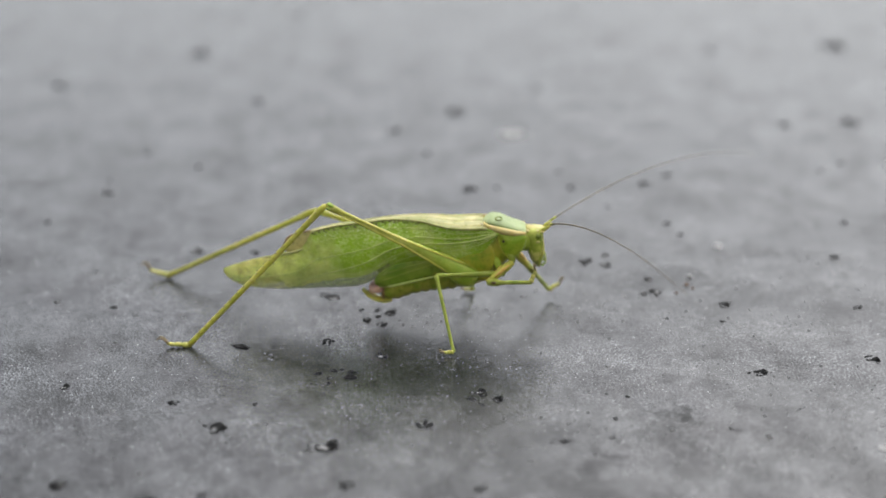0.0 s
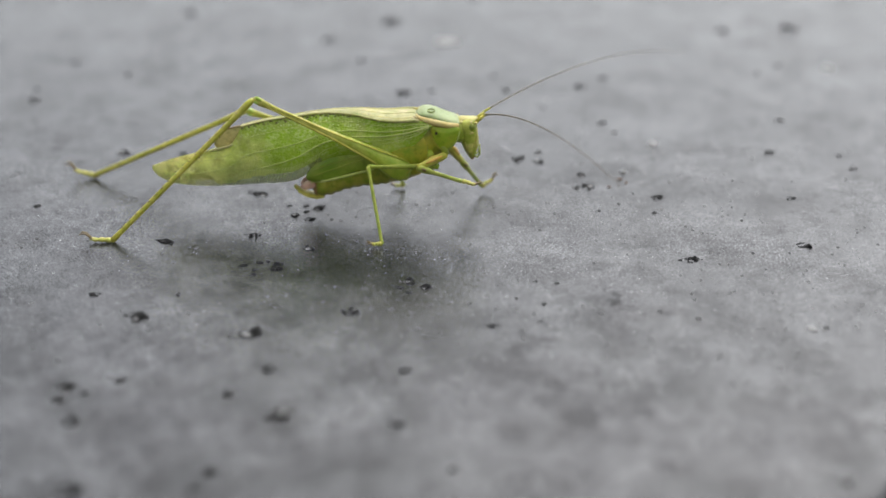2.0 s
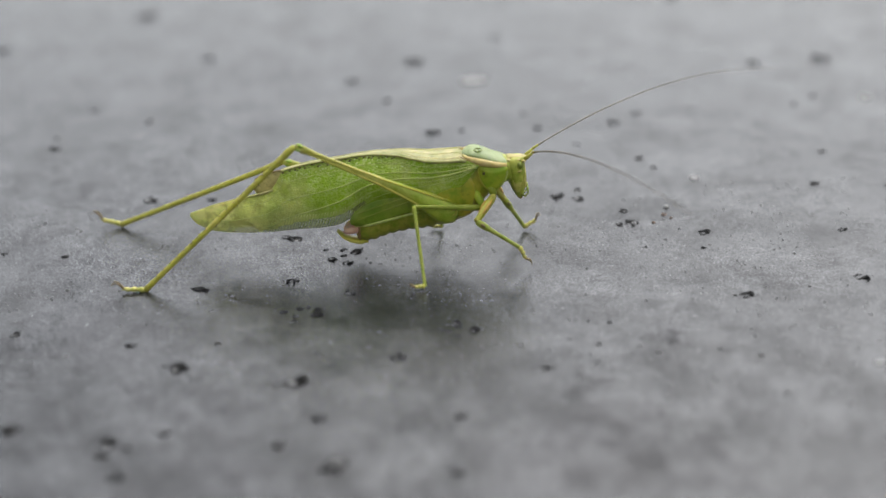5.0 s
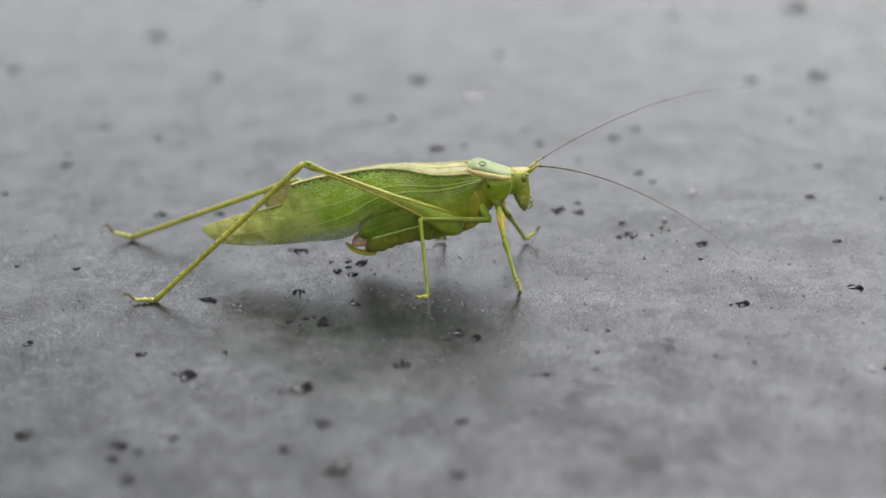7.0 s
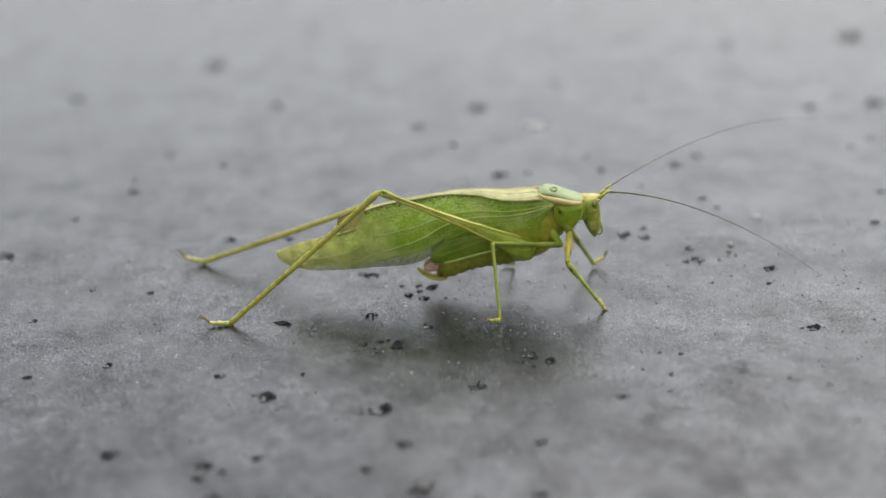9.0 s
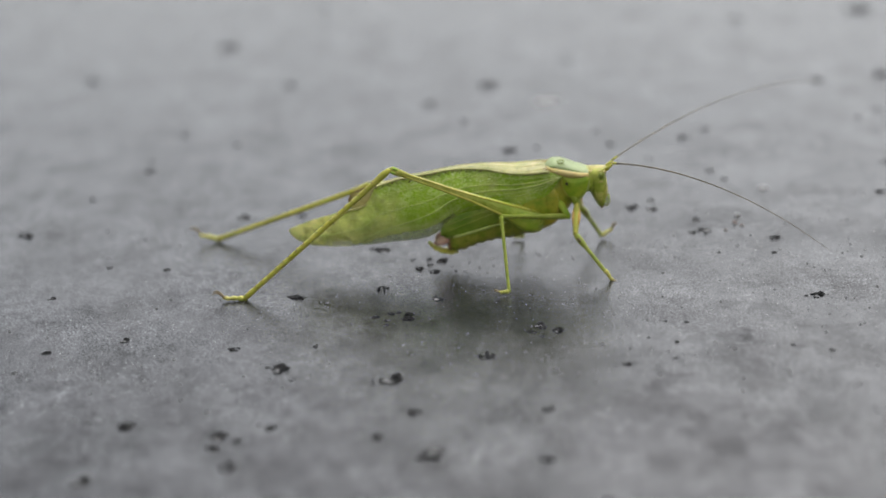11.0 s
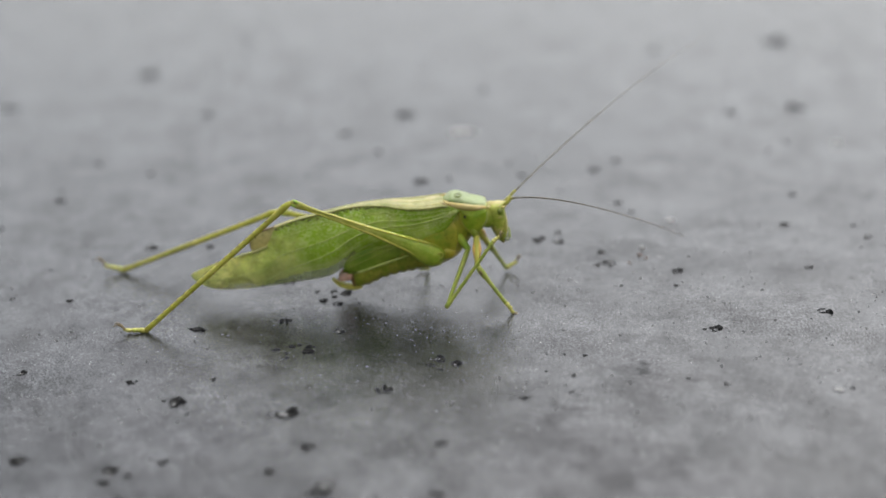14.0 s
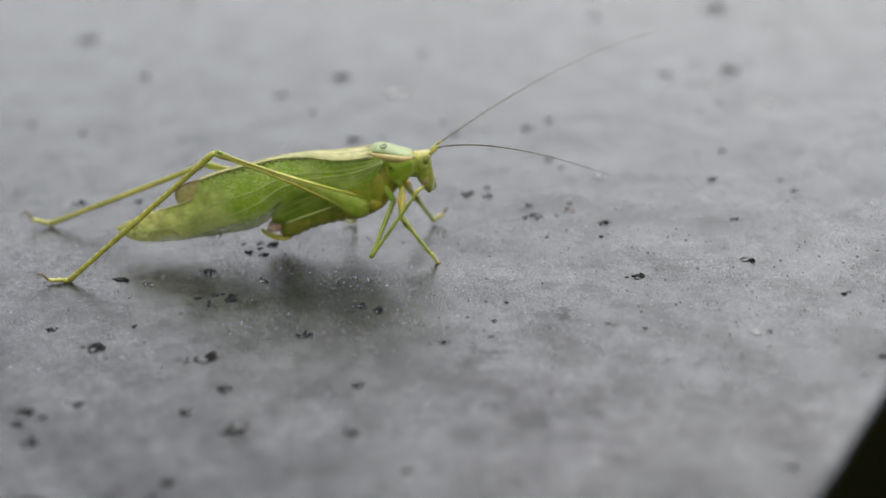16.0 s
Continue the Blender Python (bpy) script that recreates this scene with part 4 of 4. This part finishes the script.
def build_tail_wings(body):
    """The hindwings' dry tips that show behind and between the forewings."""
    tip = rounded([(-9.7, 12.6), (-11.9, 12.25), (-14.0, 11.7), (-15.0, 10.6), (-14.7, 9.2), (-12.2, 8.6), (-9.7, 9.7)])
    part("wing_fold", leaf_plate(tip, Y0 + 0.25, 0.25), FOLD, body, "brownish rounded fold of the other forewing's tip")
    bm = bmesh.new()
    tube(bm, [(-10.3, Y0 + 0.1, 12.55), (-11.9, Y0 + 0.15, 12.27), (-13.1, Y0 + 0.2, 12.0), (-14.0, Y0 + 0.22, 11.7), (-14.75, Y0 + 0.22, 11.2), (-15.05, Y0 + 0.22, 10.5), (-14.95, Y0 + 0.2, 9.7)], [0.06, 0.10, 0.12, 0.12, 0.12, 0.10, 0.05], 7)
    part("fold_rim", bm, BROWN, body, "brown dry rim of the wing fold")
    bm = bmesh.new()
    tube(bm, [(-12.2, Y0 - 0.45, 10.0), (-13.4, Y0 - 0.5, 9.6), (-15.2, Y0 - 0.5, 9.15), (-17.6, Y0 - 0.42, 8.6)], [0.07, 0.17, 0.14, 0.05], 8)
    part("wing_margin", bm, CREAM, body, "whitish upper margin of the wing tip")
    tail = rounded([(-12.0, 9.5), (-16.0, 8.8), (-19.0, 8.1), (-23.1, 6.9), (-23.1, 6.45), (-20.0, 5.4), (-15.0, 5.2)])
    part("hindwing", leaf_plate(tail, Y0 + 0.1, 0.1), HINDWING, body, "pale yellow-green hindwing tip")


# legs: the lengths and the resting joints; knees come from the lengths
def rod_between(name, length, radii, mat, parent, label="", flat=1.0, sides=10, extra=None):
    """A limb segment of the given length along its own +x, thickness given by (share of length, radius) rows."""
    bm = bmesh.new()
    xs, rows = [r[0] for r in radii], [(r[1], r[2] if len(r) > 2 else 0.0) for r in radii]
    pts, rad = [], []
    for k in range(25):
        u = k / 24
        r, sag = spline(xs, rows, u)
        pts.append((length * u, 0, sag))
        rad.append(max(0.04, r))
    tube(bm, pts, rad, sides, 0, flat)
    if extra:
        extra(bm)
    return part(name, bm, [mat, SPINE, ORANGE, KNEE, LEG], parent, label)


def aim(a, b, roll_ref=(0, 0, 1)):
    """The pose of a segment that starts at a (mm) and points to b."""
    a, b = Vector(a), Vector(b)
    x = (b - a).normalized()
    z = Vector(roll_ref) - x * x.dot(Vector(roll_ref))
    z = z.normalized() if z.length > 1e-3 else x.orthogonal().normalized()
    y = z.cross(x)
    m = Matrix((x, y, z)).transposed().to_4x4()
    m.translation = a * MM
    return m


def bend(hip, foot, l1, l2, hint):
    """The knee between hip and foot, on the hint's side, and the foot within reach."""
    hip, foot, hint = Vector(hip), Vector(foot), Vector(hint)
    d = foot - hip
    dist = min(d.length, (l1 + l2) * 0.999)
    dist = max(dist, abs(l1 - l2) * 1.001)
    x = d.normalized()
    foot = hip + x * dist
    a = (l1 * l1 - l2 * l2 + dist * dist) / (2 * dist)
    h = math.sqrt(max(0.0, l1 * l1 - a * a))
    o = (hint - hip) - x * (hint - hip).dot(x)
    o.normalize()
    return hip + x * a + o * h, foot


def spiny(length, count, reach, start, sizes=(0.05, 0.28)):
    """Two rows of short dark spines along the upper edges, and a sparser row below."""
    def add(bm):
        for k in range(count):
            x = length * (start + (0.95 - start) * k / count)
            for s in (-1, 1):
                u = x + (0.22 if s > 0 else 0)
                tube(bm, [(u, s * reach * 0.55, reach * 0.75), (u + 0.05, s * reach * 0.75, reach), (u + 0.2, s * reach * 0.95, reach + sizes[1])], [sizes[0], sizes[0] * 0.9, 0.012], 5, 1)
                if k % 3 == 1:
                    tube(bm, [(u, s * reach * 0.6, -reach * 0.7), (u + 0.15, s * reach * 0.8, -reach - sizes[1])], [sizes[0], 0.012], 5, 1)
    return add


def thigh_lines(bm):
    """Pale keels along the upper and lower edge of the jumping thigh, and the pale ring at its root."""
    for z0, z1, z2, r in ((1.10, 0.34, 0.30, 0.11), (-1.18, -0.36, -0.32, 0.17)):
        for s in (-1, 1):
            tube(bm, [(0.9, s * 0.54, z0), (2.6, s * 0.50, z0), (5.0, s * 0.44, z0 * 0.78), (8.0, s * 0.33, z0 * 0.56), (11.5, s * 0.26, z1), (17.0, s * 0.22, z2 * 0.8), (22.0, s * 0.2, z2 * 0.6)], [r * 0.5, r, r * 1.1, r * 1.05, r, r * 0.85, r * 0.6], 6, 4)
    for s in (-1, 1):
        tube(bm, [(0.75 + 0.36 * math.cos(a), s * 0.82, 0.05 + 0.42 * math.sin(a)) for a in (2 * math.pi * k / 12 for k in range(13))], 0.10, 6, 4)


def thigh_details(bm):
    """The keels and the pale lobes at the knee."""
    thigh_lines(bm)
    for s in (-1, 1):
        ball(bm, (23.1, s * 0.2, 0.3), (0.5, 0.2, 0.22), 3, 8, 6)
        ball(bm, (23.2, s * 0.22, -0.25), (0.45, 0.2, 0.2), 3, 8, 6)


def ear(bm):
    ball(bm, (1.05, 0.34, 0.08), (0.42, 0.14, 0.22), 1, 10, 7)
    ball(bm, (1.05, -0.34, 0.08), (0.42, 0.14, 0.22), 1, 10, 7)


def orange_back(bm):
    tube(bm, [(0.8, 0.30, 0.22), (2.0, 0.36, 0.25), (3.4, 0.30, 0.2)], [0.14, 0.28, 0.12], 6, 2)
    tube(bm, [(0.8, -0.30, 0.22), (2.0, -0.36, 0.25), (3.4, -0.30, 0.2)], [0.14, 0.28, 0.12], 6, 2)


def foot_bm(length):
    """A foot of padded joints, the last one slim and raised, with a pair of dark claws."""
    bm = bmesh.new()
    pts, rad = [], []
    for k in range(25):
        u = k / 24
        pts.append((length * u, 0, 0.05 + 0.10 * math.sin(u * math.pi) + (0.9 * (u - 0.75) if u > 0.75 else 0)))
        rad.append((0.28 + 0.03 * length) * (0.72 + 0.34 * abs(math.sin(u * math.pi * 3.2))) * (1 - 0.35 * u))
    tube(bm, pts, rad, 9, 0, 1.15)
    for s in (-1, 1):
        k = length / 2.9
        tube(bm, [(length * 0.90, s * 0.06, 0.22 * k), (length + 0.15 * k, s * 0.15, 0.65 * k), (length + 0.5 * k, s * 0.25, 1.0 * k), (length + 1.0 * k, s * 0.35, 1.1 * k), (length + 1.35 * k, s * 0.4, 0.85 * k)], [0.15, 0.13, 0.11, 0.08, 0.03], 6, 1)
    return bm


def build_leg(kind, katydid, sizes, spine=0.075):
    """Thigh, shin and foot of one leg, each a segment that is posed in the animal's space."""
    l1, l2, l3 = sizes
    if kind == "hind":
        thigh = rod_between("hind_thigh", l1, [(0, 1.12, -0.25), (0.05, 1.60, -0.42), (0.12, 1.50, -0.36), (0.20, 1.18, -0.15), (0.30, 0.89, 0.0), (0.45, 0.64), (0.65, 0.45), (0.88, 0.36), (0.95, 0.52), (0.985, 0.52), (1, 0.34)], THIGH, katydid, "long green jumping thigh", 0.62, 14, thigh_details)
        shin = rod_between("hind_shin", l2, [(0, 0.32), (0.025, 0.48, 0.05), (0.07, 0.44, 0.03), (0.14, 0.38), (0.5, 0.37), (0.9, 0.34), (1, 0.40)], LEG, katydid, "thin yellow-green spined shin", 0.9, 10, spiny(l2, 19, 0.36, 0.05, (spine, spine * 2)))
    elif kind == "mid":
        thigh = rod_between("middle_thigh", l1, [(0, 0.38), (0.15, 0.42), (0.5, 0.35), (0.90, 0.27), (0.97, 0.34), (1, 0.28)], LEG_GREEN, katydid, "slim green middle thigh", 0.8)
        shin = rod_between("middle_shin", l2, [(0, 0.30), (0.05, 0.33), (0.12, 0.27), (0.5, 0.25), (0.92, 0.24), (1, 0.28)], LEG_GREEN, katydid, "slim green middle shin", 0.9, 9, spiny(l2, 6, 0.24, 0.3, (0.04, 0.16)))
    else:
        thigh = rod_between("front_thigh", l1, [(0, 0.45), (0.2, 0.60), (0.6, 0.56), (0.92, 0.44), (1, 0.46)], LEG, katydid, "short front thigh with an orange stripe", 0.8, 10, orange_back)
        shin = rod_between("front_shin", l2, [(0, 0.36), (0.10, 0.46), (0.22, 0.46), (0.36, 0.31), (0.7, 0.27), (1, 0.28)], LEG_GREEN, katydid, "green front shin with an oval ear slit", 0.85, 10, ear)
    bm = foot_bm(l3)
    foot = part({"hind": "hind_foot", "mid": "middle_foot", "front": "front_foot"}[kind], bm, [FOOT, CLAW], katydid, "pale yellow jointed foot with dark claws")
    return thigh, shin, foot


def build_antenna(katydid, length, bow, thick, mat):
    """A thread-like feeler: an arc in its own xz plane, root at the origin."""
    bm = bmesh.new()
    pts, rad = [], []
    for k in range(49):
        s = length * k / 48
        pts.append((math.sin(bow * s) / bow, 0, -(1 - math.cos(bow * s)) / bow))
        rad.append(thick * (1 - 0.75 * k / 48) + (0.07 if k < 2 else 0))
    tube(bm, pts, rad, 7)
    for f in bm.faces:
        if f.calc_center_median().x < 0.8 * MM:
            f.material_index = 1
    return part("antenna", bm, [mat, LEG], katydid, "long thread-like antenna with a green root")


katydid = tagged(new("katydid"), "green leaf-winged katydid standing on the grey tabletop", "katydid")
BODY = build_body(katydid)
ABDOMEN = build_abdomen(katydid)
HEAD = build_head(katydid)
for SIDE in (-1, 1):
    WING_PART = build_wing(SIDE, BODY)
    build_veins(SIDE, BODY)
build_cross_veins(-1, BODY)
build_dorsal(BODY)
build_tail_wings(BODY)
HIND, MIDDLE, FRONT = (23.7, 26.9, 2.9), (9.6, 10.8, 1.35), (4.6, 6.4, 1.9)
HIND_STRETCHED = (23.9, 27.1, 2.9)
HIND_NEAR, HIND_FAR = build_leg("hind", katydid, HIND), build_leg("hind", katydid, HIND_STRETCHED, 0.05)
MID_NEAR, MID_FAR = build_leg("mid", katydid, MIDDLE), build_leg("mid", katydid, MIDDLE)
FRONT_NEAR, FRONT_FAR = build_leg("front", katydid, FRONT), build_leg("front", katydid, FRONT)
FEELER_NEAR, FEELER_FAR = build_antenna(katydid, 35, 0.018, 0.12, FEELER), build_antenna(katydid, 49, 0.012, 0.085, FEELER_PALE)

build_ground()
TOP = build_table()
build_chips(TOP)
build_grit(TOP)
build_crumbs()


# ---- what moves ----
PIVOT = Vector((14.3, Y0, 10.0))      # the body nods about its middle
BODY_ROWS = [(0, -1.4, 0.55, 0.0), (1, -1.0, 0.4, 0.0), (2, -0.8, 0.35, 0.2), (3, -0.65, 0.25, 0.3), (4, -0.4, 0.2, 0.3), (4.5, -0.2, 0.15, 0.3), (5, 0, 0, 0),
             (7.3, 0.45, 0.0, 0.3), (9, 0.5, -0.1, 0.2), (11.3, 0.55, 0.0, 0.7), (12, 0.5, 0.1, 1.9), (12.5, 0.2, 0.05, 3.0), (13, 0.0, 0.0, 3.4), (14.5, 0.0, -0.05, 3.6), (16, 0.1, -0.15, 3.7)]


def eased(rows, t):
    """A row's values at a time, gliding from row to row."""
    times = [r[0] for r in rows]
    if t <= times[0]:
        return list(rows[0][1:])
    for a, b in zip(rows, rows[1:]):
        if t <= b[0]:
            u = (t - a[0]) / (b[0] - a[0])
            u = u * u * (3 - 2 * u)
            return [p + (q - p) * u for p, q in zip(a[1:], b[1:])]
    return list(rows[-1][1:])


def body_pose(t):
    dx, dz, nod = eased(BODY_ROWS, t)
    turn = Matrix.Translation(PIVOT * MM) @ pose(0, 0, 0, 0, -nod, 0) @ Matrix.Translation(-PIVOT * MM)
    return Matrix.Translation(Vector((dx, 0, dz)) * MM) @ turn


HEAD_ROWS = [(0, 0.0, 0.2), (2, 0.0, 0.35), (3.5, 0.1, 0.75), (4.5, 0.1, 0.6), (5, 0.0, 0.5), (9, 0.0, 0.4), (11.3, 0.0, 0.4), (12.5, 0.0, 0.0), (13.0, 0.1, -0.35), (13.6, 0.1, -0.2), (15.5, 0.1, 0.1), (16, 0.1, 0.1)]   # how far it is raised


def head_pose(t):
    dx, dz = eased(HEAD_ROWS, t)
    return Matrix.Translation(Vector((dx, 0, dz)) * MM) @ body_pose(t)


ABDOMEN_ROWS = [(0, 0.0, 0.0), (12.5, 0.0, 0.0), (13.5, 0.1, 0.25), (15.5, 0.55, 0.5), (16, 0.55, 0.5)]


def abdomen_pose(t):
    dx, dz = eased(ABDOMEN_ROWS, t)
    return Matrix.Translation(Vector((dx, 0, dz)) * MM) @ body_pose(t)


def key_leg(leg, sizes, hip, foot_rows, times):
    """foot_rows: seconds, the ankle (x, y, z), the side on which the knee lies (x, y, z), the toe's direction (x, y, z)."""
    rows = ([], [], [])
    for t in times:
        v = eased(foot_rows, t)
        h = (body_pose(t) @ (Vector(hip) * MM)) / MM
        knee, ankle = bend(h, v[0:3], sizes[0], sizes[1], v[3:6])
        toe = ankle + Vector(v[6:9]).normalized() * sizes[2]
        rows[0].append((t, aim(h, knee)))
        rows[1].append((t, aim(knee, ankle, (0.2, 0, 1))))
        rows[2].append((t, aim(ankle, toe)))
    for ob, r in zip(leg, rows):
        walk(ob, r)


def motions():
    coarse = [0.5 * k for k in range(33)]
    fine = sorted(set(coarse + [11.4 + 0.1 * k for k in range(16)]))
    walk(BODY, [(t, body_pose(t)) for t in coarse])
    walk(ABDOMEN, [(t, abdomen_pose(t)) for t in coarse])
    walk(HEAD, [(t, head_pose(t)) for t in coarse])
    key_leg(HIND_NEAR, HIND, (11.4, 6.9, 6.6), [(0, -28.8, -0.3, 0.2, -8.8, 3.0, 17.7, -1, 0, 0.03), (5, -28.8, -0.3, 0.2, -8.8, 2.0, 17.7, -1, 0, 0.03), (11.3, -28.8, -0.3, 0.2, -8.8, 0.0, 17.0, -1, 0, 0.03), (16, -28.8, -0.3, 0.2, -8.8, -0.5, 16.5, -1, 0, 0.03)], coarse)
    key_leg(HIND_FAR, HIND_STRETCHED, (11.4, 12.1, 6.6), [(0, -35.5, 23.8, 0.35, -11.4, 17.0, 10.1, -1, 0.05, 0.25), (16, -35.5, 23.8, 0.35, -11.4, 17.0, 10.1, -1, 0.05, 0.25)], coarse)
    key_leg(MID_FAR, MIDDLE, (14.3, 12.5, 7.3), [(0, 9.6, 18.3, 0.4, 7.0, 17.5, 9.0, -1, 0.1, -0.1), (16, 9.6, 18.3, 0.4, 7.0, 17.5, 9.0, -1, 0.1, -0.1)], coarse)
    key_leg(FRONT_FAR, FRONT, (16.3, 11.8, 8.8), [(0, 20.9, 17.0, 0.4, 16.4, 15.5, 7.5, 0.7, 0.1, 0.35), (16, 20.9, 17.0, 0.4, 16.4, 15.5, 7.5, 0.7, 0.1, 0.35)], coarse)
    key_leg(MID_NEAR, MIDDLE, (15.0, 6.5, 7.3), [
        (0, 6.9, -2.9, 0.4, 5.0, 3.0, 8.0, -1, -0.1, -0.1), (11.35, 6.9, -2.9, 0.4, 5.0, 3.0, 8.0, -1, -0.1, -0.1),
        (11.5, 9.6, -4.6, 2.6, 7.6, 2.2, 10.4, -0.6, 0, -0.6), (11.6, 11.3, -5.6, 4.6, 7.6, 2.3, 10.7, -0.5, 0, -0.5), (11.8, 13.5, -5.7, 7.6, 7.4, 2.7, 10.6, -0.4, 0, -0.7), (12.0, 15.0, -4.6, 8.9, 7.1, 2.8, 10.2, -0.3, 0, -1),
        (12.2, 15.0, -4.8, 9.6, 6.9, 2.4, 8.8, 0.2, 0, -0.9), (12.4, 15.4, -5.4, 9.8, 8.0, 0.7, 5.8, 0.7, 0, 0.2), (12.6, 16.9, -4.6, 10.3, 10.8, -0.9, 3.3, 0.6, 0.1, 0.5), (12.9, 18.4, 3.4, 9.2, 10.0, -3.0, -1.0, 0.7, 0.2, 0.4),
        (16, 18.4, 3.4, 9.2, 10.0, -3.0, -1.0, 0.7, 0.2, 0.4)], fine)
    key_leg(FRONT_NEAR, FRONT, (16.3, 7.0, 8.8), [
        (0, 17.3, 2.5, 8.2, 11.6, 4.0, 6.8, 0.45, 0.1, 1), (0.4, 17.6, 2.5, 8.0, 11.8, 4.0, 7.0, 0.6, 0, 0.8), (0.9, 17.4, 2.5, 7.6, 11.6, 4.0, 7.4, 0.8, 0, -0.6), (1.5, 17.4, 2.5, 7.0, 11.6, 4.0, 7.7, 0.8, 0, -0.5),
        (2.0, 17.5, 2.5, 7.0, 11.9, 4.0, 7.8, 0.8, 0, -0.3), (2.5, 17.9, 2.5, 6.0, 12.1, 4.0, 7.6, 0.5, 0, -0.8), (3.5, 17.9, 2.5, 4.3, 12.8, 4.0, 6.6, 0.5, 0, -0.8), (4.5, 18.4, 2.5, 3.7, 14.1, 4.0, 6.8, 0.5, 0, -0.8),
        (5.0, 19.2, 2.5, 3.2, 14.0, 4.0, 6.3, 0.35, 0, -0.9), (6.2, 18.8, 0.5, 1.6, 14.6, 3.5, 5.6, 0.4, 0, -0.9), (7.3, 18.3, -1.6, 1.7, 15.1, 3.0, 5.2, 0.2, 0, -1), (8.0, 19.0, -1.0, 1.6, 15.3, 3.0, 5.2, 0.3, 0, -1), (9.0, 19.9, 0.4, 1.5, 15.6, 3.0, 5.2, 0.5, 0, -0.9), (16, 19.8, 0.4, 1.5, 15.6, 3.0, 5.2, 0.5, 0, -0.9)], coarse)
    near = [(0, -69.2, 22.0, 15.0), (1.5, -67.5, 20.1, 10.0), (3.5, -68.3, 18.5, 18.3), (5, -69.7, 20.0, 22.9), (8, -44.2, 8.0, 3.1), (9, -47.9, 11.4, 6.6), (11.3, -46, 9, 8),
            (12.5, -42.8, 13.9, 12.8), (12.9, -68, 17.5, 38), (13.3, -69.8, 17.8, 41.8), (14.5, -67.7, 19.2, 47.8), (16, -64.5, 19.2, 41.7)]
    far = [(0, 42.9, 13.8, 12.8), (1.5, 43.5, 12.0, 20), (3.5, 36.4, 15.3, 14.6), (5, 33.3, 17.8, 15.4), (9, 37.2, 15.5, 17.0), (11.5, 38, 17, 18), (12.5, 47, 22, 28), (13.0, 38.5, 37.5, 47), (13.5, 36.5, 33.2, 48.6), (14.5, 32.9, 26.6, 28.5), (16, 30.3, 23.0, 36.2)]
    for ob, rows, root in ((FEELER_NEAR, near, (21.5, 8.8, 13.38)), (FEELER_FAR, far, (21.5, 10.2, 13.4))):
        keys = []
        for t in coarse:
            yaw, pitch, roll = eased(rows, t)
            at = head_pose(t) @ (Vector(root) * MM)
            keys.append((t, Matrix.Translation(at) @ pose(0, 0, 0, 0, 0, yaw) @ pose(0, 0, 0, 0, -pitch, 0) @ pose(0, 0, 0, roll, 0, 0)))
        walk(ob, keys)


motions()
